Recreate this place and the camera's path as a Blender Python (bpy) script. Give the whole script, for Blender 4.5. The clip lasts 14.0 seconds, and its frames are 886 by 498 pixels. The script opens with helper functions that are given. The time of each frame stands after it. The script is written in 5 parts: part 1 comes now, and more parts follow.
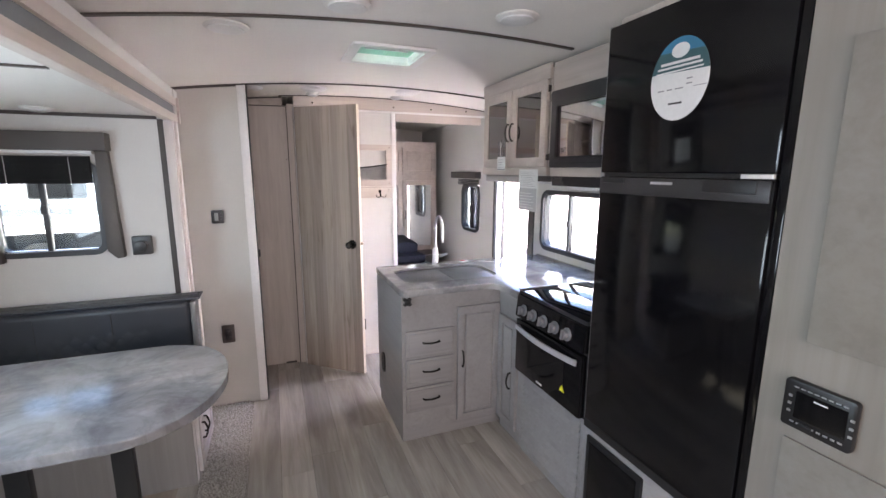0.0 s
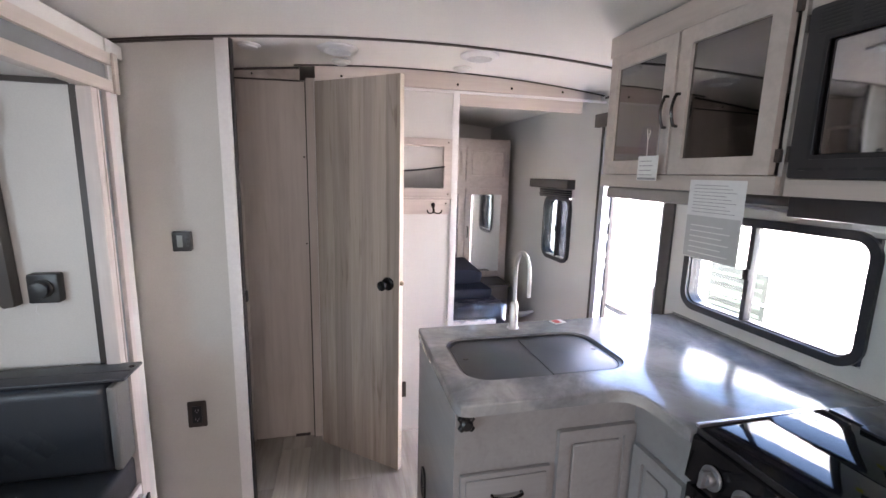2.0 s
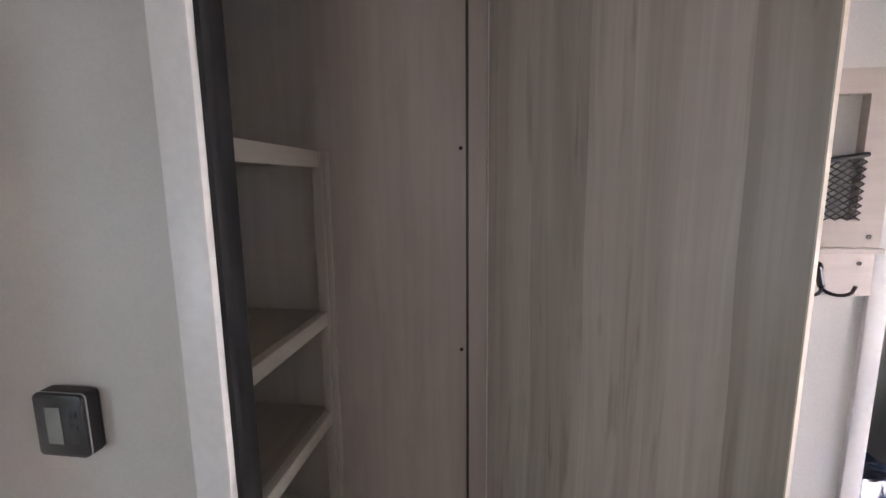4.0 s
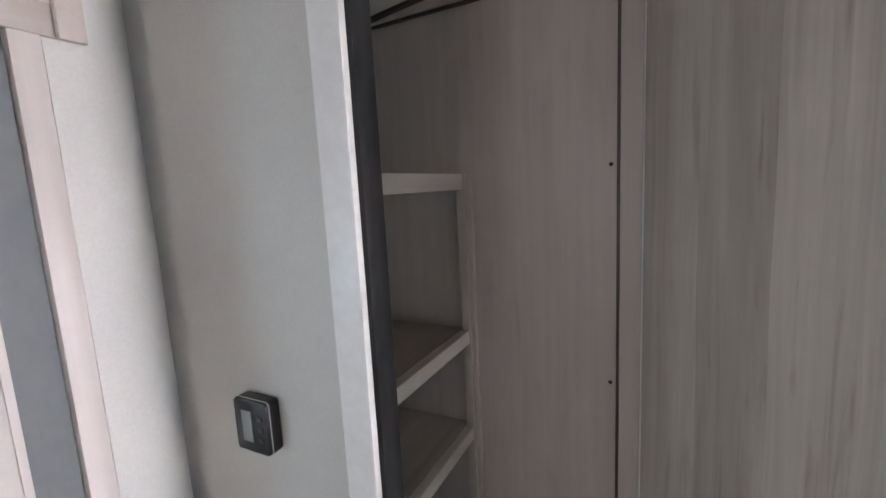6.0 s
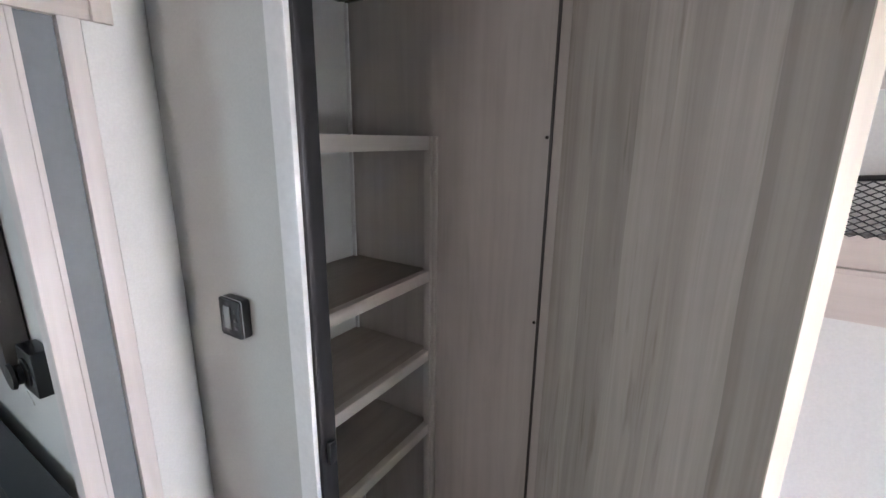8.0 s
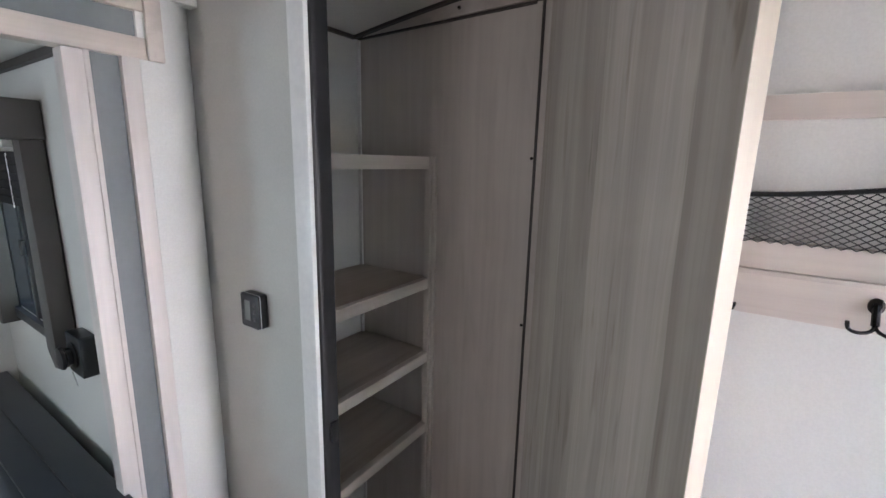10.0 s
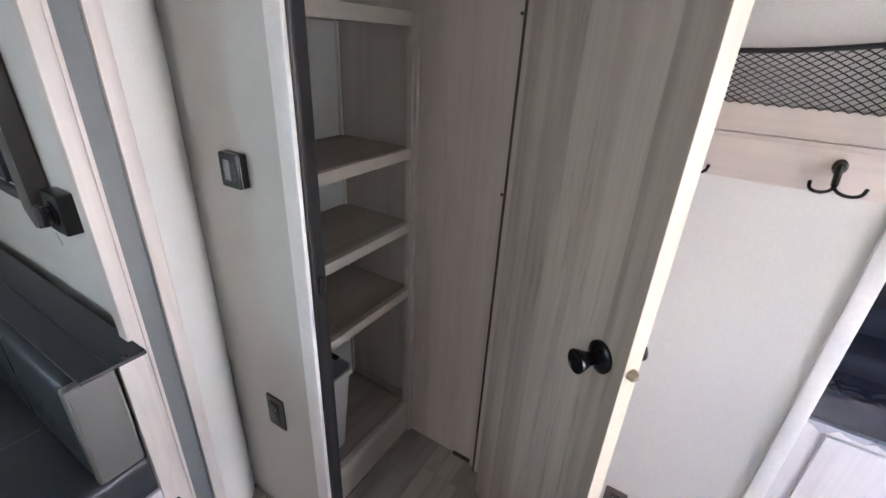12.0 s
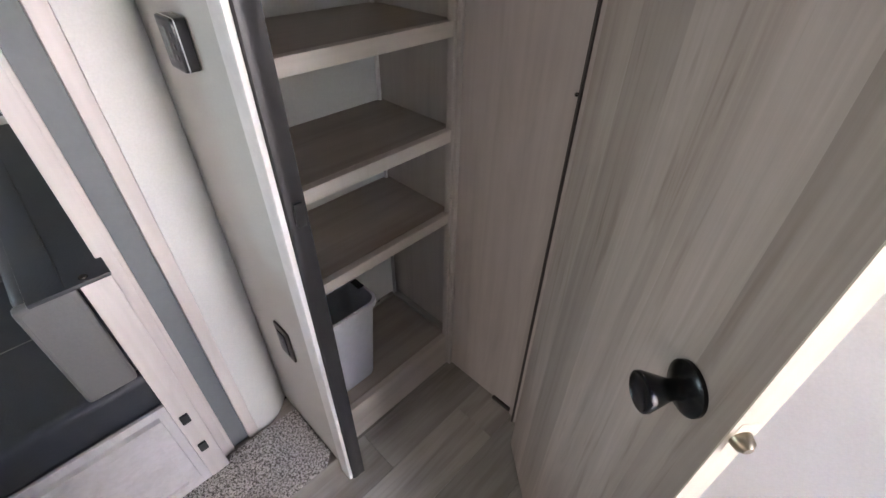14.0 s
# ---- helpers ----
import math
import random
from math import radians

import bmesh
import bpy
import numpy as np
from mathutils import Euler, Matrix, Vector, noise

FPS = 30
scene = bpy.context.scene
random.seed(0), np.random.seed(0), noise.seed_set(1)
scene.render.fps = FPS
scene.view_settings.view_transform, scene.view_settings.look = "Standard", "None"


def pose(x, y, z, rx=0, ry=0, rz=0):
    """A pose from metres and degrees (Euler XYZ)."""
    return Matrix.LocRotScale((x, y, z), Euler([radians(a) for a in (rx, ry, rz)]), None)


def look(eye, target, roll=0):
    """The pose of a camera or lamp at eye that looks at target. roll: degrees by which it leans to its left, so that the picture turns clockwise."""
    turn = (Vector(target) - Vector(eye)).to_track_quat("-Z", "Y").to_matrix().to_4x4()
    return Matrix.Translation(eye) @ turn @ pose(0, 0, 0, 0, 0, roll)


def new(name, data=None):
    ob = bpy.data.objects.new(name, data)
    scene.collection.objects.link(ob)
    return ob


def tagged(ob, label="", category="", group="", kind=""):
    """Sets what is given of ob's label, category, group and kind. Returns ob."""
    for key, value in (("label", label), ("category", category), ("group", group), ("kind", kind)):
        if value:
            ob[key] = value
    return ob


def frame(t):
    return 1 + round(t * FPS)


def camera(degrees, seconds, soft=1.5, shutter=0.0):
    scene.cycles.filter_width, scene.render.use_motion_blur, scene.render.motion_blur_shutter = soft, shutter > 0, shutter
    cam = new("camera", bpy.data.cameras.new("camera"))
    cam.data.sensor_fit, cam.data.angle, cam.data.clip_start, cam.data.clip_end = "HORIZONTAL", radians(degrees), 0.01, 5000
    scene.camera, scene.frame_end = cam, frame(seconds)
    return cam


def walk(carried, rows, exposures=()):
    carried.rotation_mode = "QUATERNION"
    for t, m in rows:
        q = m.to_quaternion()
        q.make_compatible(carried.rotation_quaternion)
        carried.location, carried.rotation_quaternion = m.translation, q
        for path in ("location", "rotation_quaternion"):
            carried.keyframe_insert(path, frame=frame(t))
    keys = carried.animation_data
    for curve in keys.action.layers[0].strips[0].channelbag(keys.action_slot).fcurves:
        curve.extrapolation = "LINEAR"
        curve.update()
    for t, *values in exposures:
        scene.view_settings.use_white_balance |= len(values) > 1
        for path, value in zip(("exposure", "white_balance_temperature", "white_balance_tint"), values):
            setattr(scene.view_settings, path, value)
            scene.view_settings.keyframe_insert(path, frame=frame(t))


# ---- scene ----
cam = camera(91.3, 14.0)
PATH = [
    (0, (-0.127, 0.13, 1.481), (0.589, 1.963, 1.123), 0.2),
    (0.5, (-0.084, 0.311, 1.48), (0.63, 2.147, 1.136), 0.9),
    (1, (-0.055, 0.572, 1.489), (0.666, 2.41, 1.172), 1.0),
    (1.5, (0.051, 0.84, 1.471), (0.704, 2.702, 1.145), 0.5),
    (2, (0.155, 1.147, 1.487), (0.613, 3.063, 1.144), 1.4),
    (2.5, (0.196, 1.526, 1.472), (0.632, 3.445, 1.113), 1.7),
    (3, (0.239, 1.884, 1.461), (0.495, 3.834, 1.099), 1.0),
    (3.5, (0.23, 2.208, 1.488), (0.074, 4.176, 1.17), 0.2),
    (4, (0.069, 2.565, 1.483), (-0.202, 4.523, 1.177), -0.6),
    (6.5, (0.074, 2.589, 1.535), (-0.939, 4.291, 1.256), -1.4),
    (7, (0.112, 2.563, 1.539), (-0.918, 4.255, 1.262), 1.2),
    (7.5, (0.215, 2.552, 1.545), (-0.807, 4.236, 1.202), 1.1),
    (8, (0.319, 2.529, 1.548), (-0.713, 4.169, 1.053), 0.8),
    (10.5, (0.421, 2.436, 1.537), (-0.672, 4.065, 1.15), 1.3),
    (11, (0.421, 2.43, 1.509), (-0.603, 4.042, 0.915), 1.5),
    (11.5, (0.43, 2.421, 1.494), (-0.536, 3.995, 0.725), 2.3),
    (12, (0.436, 2.42, 1.484), (-0.482, 3.973, 0.621), 3.1),
    (12.5, (0.441, 2.425, 1.476), (-0.447, 3.967, 0.563), 3.8),
    (13, (0.437, 2.469, 1.48), (-0.454, 3.992, 0.538), 3.8),
    (13.5, (0.371, 2.628, 1.44), (-0.706, 3.905, 0.341), 1.0),
    (14, (0.364, 2.744, 1.384), (-0.715, 3.87, 0.132), 0.9),
]
walk(cam, [(t, look(eye, target, roll)) for t, eye, target, roll in PATH], [(0, 5.14, 7150, 28), (1.5, 5.10, 7150, 28), (2.5, 4.66, 7100, 28), (4, 4.47, 7030, 26), (6.5, 4.94, 6600, 21), (7.5, 5.19, 6550, 20), (8, 4.85, 6550, 20), (10.5, 4.70, 6550, 19), (12.5, 4.92, 6850, 21), (14, 4.98, 7000, 23)])

# ---- world, sun ----
SUN_EL, SUN_AZ = 50.0, 238.0          # degrees; compass azimuth, clockwise from +y
w = bpy.data.worlds.new("sky")
scene.world = w
w.use_nodes = True
nt = w.node_tree
nt.nodes.clear()
sky = nt.nodes.new("ShaderNodeTexSky")
sky.sky_type, sky.sun_disc = "NISHITA", False
sky.dust_density, sky.ozone_density = 0.2, 3.0
sky.sun_elevation, sky.sun_rotation = radians(SUN_EL), radians(SUN_AZ)
bg = nt.nodes.new("ShaderNodeBackground")
bg.inputs[1].default_value = 0.11
wo = nt.nodes.new("ShaderNodeOutputWorld")
nt.links.new(sky.outputs[0], bg.inputs[0])
nt.links.new(bg.outputs[0], wo.inputs[0])
sun_data = bpy.data.lights.new("sun", "SUN")
sun_data.energy, sun_data.angle, sun_data.color = 5.0, radians(0.5), (1.0, 0.96, 0.9)
az, el = radians(SUN_AZ), radians(SUN_EL)
sun = new("sun", sun_data)
sun.matrix_world = look((0, 0, 30), (-30 * math.sin(az) * math.cos(el), -30 * math.cos(az) * math.cos(el), 30 - 30 * math.sin(el)))
# fill lamp added at the solid rear wall; daylight through the dinette side window
for name, m, sx, sy, power, tone in (("rear_window_light", look((0.25, -1.27, 1.35), (0.25, 3.0, 1.15)), 1.5, 0.7, 0.95, (0.97, 0.97, 0.98)),
                               ("side_window_light", look((-1.50, 1.0, 1.20), (1.0, 1.0, 1.1)), 0.95, 0.46, 0.65, (0.60, 0.86, 1.0))):
    ld = bpy.data.lights.new(name, "AREA")
    ld.shape, ld.size, ld.size_y, ld.energy, ld.color = "RECTANGLE", sx, sy, power, tone
    new(name, ld).matrix_world = m

# ---- materials ----


def nodes(name):
    m = bpy.data.materials.new(name)
    m.use_nodes = True
    t = m.node_tree
    return m, t, t.nodes["Principled BSDF"]


def ramp(t, fac, stops):
    r = t.nodes.new("ShaderNodeValToRGB")
    while len(r.color_ramp.elements) < len(stops):
        r.color_ramp.elements.new(0.5)
    for e, (p, c) in zip(r.color_ramp.elements, stops):
        e.position, e.color = p, (*c, 1)
    t.links.new(fac, r.inputs[0])
    return r.outputs[0]


def coords(t, scale, rand=True):
    tc = t.nodes.new("ShaderNodeTexCoord")
    mp = t.nodes.new("ShaderNodeMapping")
    mp.inputs["Scale"].default_value = scale
    t.links.new(tc.outputs["Object"], mp.inputs["Vector"])
    if rand:
        oi = t.nodes.new("ShaderNodeObjectInfo")
        mul = t.nodes.new("ShaderNodeMath")
        mul.operation = "MULTIPLY"
        mul.inputs[1].default_value = 17.0
        t.links.new(oi.outputs["Random"], mul.inputs[0])
        cb = t.nodes.new("ShaderNodeCombineXYZ")
        for k in range(3):
            t.links.new(mul.outputs[0], cb.inputs[k])
        t.links.new(cb.outputs[0], mp.inputs["Location"])
    return mp.outputs[0]


def tex(t, vec, scale, detail=4.0, rough=0.55, dist=0.0):
    n = t.nodes.new("ShaderNodeTexNoise")
    n.inputs["Scale"].default_value, n.inputs["Detail"].default_value = scale, detail
    n.inputs["Roughness"].default_value, n.inputs["Distortion"].default_value = rough, dist
    t.links.new(vec, n.inputs["Vector"])
    return n.outputs["Fac"]


def mixc(t, a, b, fac, mode="MIX"):
    m = t.nodes.new("ShaderNodeMix")
    m.data_type, m.blend_type = "RGBA", mode
    for sock, v in ((m.inputs["Factor"], fac), (m.inputs[6], a), (m.inputs[7], b)):
        if isinstance(v, (int, float)):
            sock.default_value = v
        elif isinstance(v, tuple):
            sock.default_value = (*v, 1)
        else:
            t.links.new(v, sock)
    return m.outputs[2]


def bump(t, h, strength, dist=0.002):
    b = t.nodes.new("ShaderNodeBump")
    b.inputs["Strength"].default_value, b.inputs["Distance"].default_value = strength, dist
    t.links.new(h, b.inputs["Height"])
    t.links.new(b.outputs[0], t.nodes["Principled BSDF"].inputs["Normal"])


def plain(name, col, rough=0.5, metal=0.0, vary=0.08, fine=60.0, bumps=0.05, coat=0.0):
    m, t, p = nodes(name)
    v = coords(t, (1, 1, 1))
    big, small = tex(t, v, 2.2, 3), tex(t, v, fine, 5)
    c1 = tuple(c * (1 - vary) for c in col)
    c2 = tuple(min(1, c * (1 + vary)) for c in col)
    a = ramp(t, big, [(0.3, c1), (0.7, c2)])
    b = ramp(t, small, [(0.35, (0.94, 0.94, 0.94)), (0.65, (1, 1, 1))])
    t.links.new(mixc(t, a, b, 1.0, "MULTIPLY"), p.inputs["Base Color"])
    p.inputs["Metallic"].default_value = metal
    rr = t.nodes.new("ShaderNodeMapRange")
    rr.inputs[3].default_value, rr.inputs[4].default_value = max(0.02, rough - 0.06), min(1, rough + 0.06)
    t.links.new(small, rr.inputs[0])
    t.links.new(rr.outputs[0], p.inputs["Roughness"])
    p.inputs["Coat Weight"].default_value = coat
    if bumps:
        bump(t, small, bumps)
    return m


def wood(name, dark, light, axis="z", rough=0.45, contrast=1.0, bumps=0.08, streak=0.0):
    """Printed wood grain that runs along axis."""
    m, t, p = nodes(name)
    s = {"x": (0.35, 6, 6), "y": (6, 0.35, 6), "z": (6, 6, 0.35)}[axis]
    v = coords(t, s)
    broad = tex(t, v, 1.0, 4, 0.6, 0.8)
    s2 = tuple(k * (9 if k > 1 else 4) for k in s)
    fine = tex(t, coords(t, s2), 1.0, 3, 0.55, 0.5)
    patch = tex(t, coords(t, tuple(k * (2.2 if k > 1 else 5) for k in s)), 1.0, 3, 0.6, 1.2)
    mid = tuple((a + b) / 2 for a, b in zip(dark, light))
    a = ramp(t, broad, [(0.5 - 0.25 / contrast, dark), (0.5, mid), (0.5 + 0.22 / contrast, light)])
    b = ramp(t, fine, [(0.3, (0.91, 0.905, 0.90)), (0.6, (1, 1, 1))])
    c = ramp(t, patch, [(0.30, (0.86, 0.85, 0.84)), (0.48, (1, 1, 1))])
    col = mixc(t, mixc(t, a, b, 0.8, "MULTIPLY"), c, 0.7 * contrast, "MULTIPLY")
    if streak:
        knots = tex(t, coords(t, tuple(k * (1.0 if k > 1 else 2.4) for k in s)), 1.0, 4, 0.55, 0.7)
        col = mixc(t, col, ramp(t, knots, [(0.30, (0.62, 0.57, 0.51)), (0.40, (0.84, 0.81, 0.77)), (0.52, (1, 1, 1))]), streak, "MULTIPLY")
    t.links.new(col, p.inputs["Base Color"])
    p.inputs["Roughness"].default_value = rough
    bump(t, fine, bumps, 0.001)
    return m


def ash(name, dark, light, width=0.105, rough=0.42):
    """Printed ash boards that run along z, each of its own tone, with streaks that break at the board edges."""
    m, t, p = nodes(name)

    def math_node(op, a, b=0.0, c=0.0):
        n = t.nodes.new("ShaderNodeMath")
        n.operation = op
        for k, v in enumerate((a, b, c)):
            if isinstance(v, float):
                n.inputs[k].default_value = v
            else:
                t.links.new(v, n.inputs[k])
        return n.outputs[0]

    tc, sp = t.nodes.new("ShaderNodeTexCoord"), t.nodes.new("ShaderNodeSeparateXYZ")
    t.links.new(tc.outputs["Object"], sp.inputs[0])
    x, z = sp.outputs[0], sp.outputs[2]
    wob = t.nodes.new("ShaderNodeCombineXYZ")
    t.links.new(math_node("MULTIPLY", z, 1.3), wob.inputs[2])
    bend = math_node("MULTIPLY_ADD", tex(t, wob.outputs[0], 1.0, 2), 0.030, -0.015)
    xb = math_node("ADD", x, bend)
    board = math_node("FLOOR", math_node("DIVIDE", xb, width))
    wn = t.nodes.new("ShaderNodeTexWhiteNoise")
    wn.noise_dimensions = "1D"
    t.links.new(board, wn.inputs["W"])
    rnd_ = wn.outputs["Value"]

    def streaks(kx, kz, shift, detail, dist):
        cb = t.nodes.new("ShaderNodeCombineXYZ")
        t.links.new(math_node("MULTIPLY", xb, kx), cb.inputs[0])
        t.links.new(math_node("MULTIPLY_ADD", rnd_, shift, math_node("MULTIPLY", z, kz)), cb.inputs[2])
        return tex(t, cb.outputs[0], 1.0, detail, 0.62, dist)

    col = ramp(t, streaks(15.0, 0.7, 9.0, 6, 0.8), [(0.28, dark), (0.50, tuple((a + b) / 2 for a, b in zip(dark, light))), (0.70, light)])
    col = mixc(t, col, ramp(t, streaks(105.0, 2.0, 5.0, 5, 0.5), [(0.30, (0.86, 0.85, 0.84)), (0.62, (1.03, 1.03, 1.03))]), 0.6, "MULTIPLY")
    col = mixc(t, col, ramp(t, streaks(34.0, 2.4, 13.0, 3, 0.9), [(0.27, (0.66, 0.62, 0.58)), (0.36, (0.88, 0.86, 0.84)), (0.43, (1, 1, 1))]), 1.0, "MULTIPLY")
    col = mixc(t, col, ramp(t, rnd_, [(0.0, (0.86, 0.855, 0.85)), (0.5, (0.97, 0.97, 0.97)), (1.0, (1.08, 1.08, 1.08))]), 1.0, "MULTIPLY")
    t.links.new(col, p.inputs["Base Color"])
    p.inputs["Roughness"].default_value = rough
    bump(t, streaks(190.0, 3.0, 5.0, 4, 0.2), 0.08, 0.001)
    return m


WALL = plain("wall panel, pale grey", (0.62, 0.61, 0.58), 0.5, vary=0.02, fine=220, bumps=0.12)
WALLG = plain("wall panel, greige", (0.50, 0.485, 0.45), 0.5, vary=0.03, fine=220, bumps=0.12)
CEIL = plain("ceiling vinyl", (0.70, 0.68, 0.64), 0.55, vary=0.02, fine=160, bumps=0.1)
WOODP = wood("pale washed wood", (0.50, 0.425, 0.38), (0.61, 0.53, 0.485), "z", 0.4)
# rail copy of the pale wood, colour lowered for the backlit cabinet fronts
WOODPX2 = wood("pale washed wood, shaded rail", (0.40, 0.345, 0.305), (0.50, 0.435, 0.39), "x", 0.42)
WOODPX = wood("pale washed wood, across", (0.46, 0.40, 0.355), (0.57, 0.50, 0.45), "x", 0.42)
WOODM = wood("greige wood panel", (0.215, 0.200, 0.178), (0.285, 0.268, 0.243), "z", 0.45, 0.7)
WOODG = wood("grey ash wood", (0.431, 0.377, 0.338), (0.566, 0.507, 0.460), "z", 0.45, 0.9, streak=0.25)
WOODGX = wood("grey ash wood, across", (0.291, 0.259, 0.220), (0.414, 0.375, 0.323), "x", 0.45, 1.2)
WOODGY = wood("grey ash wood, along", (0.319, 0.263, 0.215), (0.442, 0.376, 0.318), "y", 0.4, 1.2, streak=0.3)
CAB = wood("cabinet front, grey white", (0.27, 0.258, 0.255), (0.34, 0.328, 0.322), "z", 0.42, 0.8)
CABX = wood("cabinet front, across", (0.27, 0.258, 0.255), (0.34, 0.328, 0.322), "x", 0.42, 0.8)
TRIMW = plain("white trim", (0.72, 0.70, 0.68), 0.35, vary=0.03, fine=90)
DARKTRIM = plain("dark bronze trim", (0.045, 0.035, 0.03), 0.45, vary=0.1)
BROWNGREY = plain("brown grey vinyl", (0.075, 0.065, 0.06), 0.55, vary=0.1, fine=300, bumps=0.2)
SEAL = plain("grey rubber seal", (0.165, 0.180, 0.186), 0.6, vary=0.08)
BLACKP = plain("black plastic", (0.012, 0.012, 0.013), 0.35, vary=0.15)
BLACKC = plain("black blind cloth", (0.004, 0.004, 0.0045), 0.9, vary=0.1, fine=300)
BLACKG = plain("black gloss", (0.005, 0.005, 0.006), 0.065, vary=0.1, fine=8, bumps=0.01)
BLACKG.node_tree.nodes["Principled BSDF"].inputs["Specular IOR Level"].default_value = 0.25
FRIDGE = plain("black fridge steel", (0.004, 0.004, 0.005), 0.075, 0.0, vary=0.1, fine=500, bumps=0.02)
FRIDGE.node_tree.nodes["Principled BSDF"].inputs["Specular IOR Level"].default_value = 0.28
STEEL = plain("brushed steel", (0.55, 0.545, 0.54), 0.34, 1.0, vary=0.05, fine=120, bumps=0.03)
ALUD = plain("dull aluminium", (0.46, 0.47, 0.52), 0.42, 0.45, vary=0.12)
# skirt colour darkened to carry the shade under the trailer body
SKIRT = plain("trailer skirt, darkened for shade", (0.034, 0.034, 0.038), 0.5, vary=0.08)
ALU = plain("aluminium", (0.6, 0.6, 0.62), 0.35, 1.0, vary=0.06)
SILVER = plain("silver painted metal", (0.50, 0.50, 0.52), 0.32, 0.35, vary=0.05)
KNOBM = plain("dark bronze metal", (0.05, 0.045, 0.042), 0.25, 0.9, vary=0.15)
LEATHER = plain("dark grey leatherette", (0.030, 0.035, 0.043), 0.38, vary=0.15, fine=180, bumps=0.35)
LEATHERP = plain("grey piping", (0.15, 0.15, 0.145), 0.5)
LEATHERG = plain("mid grey leatherette", (0.16, 0.16, 0.155), 0.5, vary=0.08, fine=180, bumps=0.3)
WHITEP = plain("white plastic", (0.70, 0.69, 0.68), 0.35, vary=0.03)
PAPER = plain("paper", (0.66, 0.66, 0.65), 0.7, vary=0.03)
GREYTXT = plain("grey print", (0.25, 0.25, 0.26), 0.7)
BLUETXT = plain("blue print", (0.02, 0.16, 0.27), 0.4)
TEALTXT = plain("teal print", (0.03, 0.09, 0.10), 0.4)
YELLOW = plain("yellow label", (0.75, 0.70, 0.03), 0.5)
RED = plain("red card", (0.45, 0.03, 0.03), 0.5)
RVWHITE = plain("trailer skin, white", (0.78, 0.79, 0.80), 0.35, vary=0.02)
RVGREY = plain("trailer skin, grey", (0.20, 0.21, 0.23), 0.4, vary=0.05)
RVBLUE = plain("trailer stripe, blue", (0.05, 0.12, 0.30), 0.4, vary=0.05)
TYRE = plain("tyre rubber", (0.02, 0.02, 0.02), 0.8)
NAVY = plain("navy bedding", (0.010, 0.012, 0.024), 0.8, vary=0.2, fine=90, bumps=0.5)


def make_glass(name, tint, rough=0.0, shine=0.045):
    m, t, p = nodes(name)
    out = t.nodes["Material Output"]
    tr, gl, fr, mx = (t.nodes.new(k) for k in ("ShaderNodeBsdfTransparent", "ShaderNodeBsdfGlossy", "ShaderNodeLayerWeight", "ShaderNodeMixShader"))
    tr.inputs[0].default_value, gl.inputs["Roughness"].default_value = (*tint, 1), rough
    fr.inputs["Blend"].default_value = 0.5
    pw, ml = t.nodes.new("ShaderNodeMath"), t.nodes.new("ShaderNodeMath")
    pw.operation, ml.operation = "POWER", "MULTIPLY_ADD"
    pw.inputs[1].default_value, ml.inputs[1].default_value, ml.inputs[2].default_value = 5.0, 0.95, shine
    for a, b in ((fr.outputs["Facing"], pw.inputs[0]), (pw.outputs[0], ml.inputs[0]), (ml.outputs[0], mx.inputs[0]), (tr.outputs[0], mx.inputs[1]), (gl.outputs[0], mx.inputs[2]), (mx.outputs[0], out.inputs[0])):
        t.links.new(a, b)
    return m


GLASST = make_glass("tinted window glass", (0.36, 0.41, 0.41))
GLASSK = make_glass("light tinted glass", (0.80, 0.84, 0.84))
GLASSD = make_glass("smoked mirror glass", (0.16, 0.15, 0.16), 0.02, 0.26)
GLASSN = make_glass("dark insect screen and glass", (0.10, 0.11, 0.12), 0.03, 0.06)
FROST, _t, _p = nodes("frosted green dome")
_p.inputs["Base Color"].default_value = (0.20, 0.40, 0.32, 1)
_p.inputs["Roughness"].default_value = 0.5
_p.inputs["Transmission Weight"].default_value = 0.3
MIRROR = plain("mirror", (0.85, 0.86, 0.86), 0.05, 1.0, vary=0.01, bumps=0)

SLATE = plain("slate grey composite", (0.055, 0.06, 0.066), 0.35, vary=0.1, fine=150)
GREYPAPER = plain("light grey paper", (0.42, 0.42, 0.42), 0.7)
GUNM = plain("gunmetal plastic", (0.034, 0.032, 0.034), 0.32, 0.2)
MIRRORD = plain("mirror glass", (0.55, 0.55, 0.56), 0.04, 1.0, vary=0.01, bumps=0)
BRONZEF = plain("dark window frame", (0.03, 0.03, 0.034), 0.4, vary=0.1)
COVERG = plain("black cover glass", (0.004, 0.005, 0.007), 0.03, vary=0.1, fine=8, bumps=0)
COVERG.node_tree.nodes["Principled BSDF"].inputs["Specular IOR Level"].default_value = 0.25
COVERG.node_tree.nodes["Principled BSDF"].inputs["IOR"].default_value = 1.4
GUNMG = plain("dark gunmetal enamel", (0.05, 0.047, 0.05), 0.2, 0.4, vary=0.15)
TAUPE = plain("taupe vinyl", (0.30, 0.27, 0.25), 0.45)
LAMPW = plain("off-white lamp plastic", (0.60, 0.59, 0.57), 0.45)
FROSTW = plain("frosted white lens", (0.60, 0.60, 0.59), 0.3, vary=0.02)
BROWNPL = plain("dark brown plastic", (0.045, 0.035, 0.03), 0.4)
LCD = plain("grey display", (0.22, 0.23, 0.22), 0.25)
BLACKKN = plain("black nickel", (0.02, 0.02, 0.02), 0.22, 0.8)
BINW = plain("white bin plastic", (0.62, 0.62, 0.66), 0.4, vary=0.02)
EDGEW = wood("cream edge band", (0.52, 0.46, 0.36), (0.62, 0.56, 0.46), "z", 0.5)
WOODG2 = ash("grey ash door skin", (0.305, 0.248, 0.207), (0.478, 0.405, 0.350))
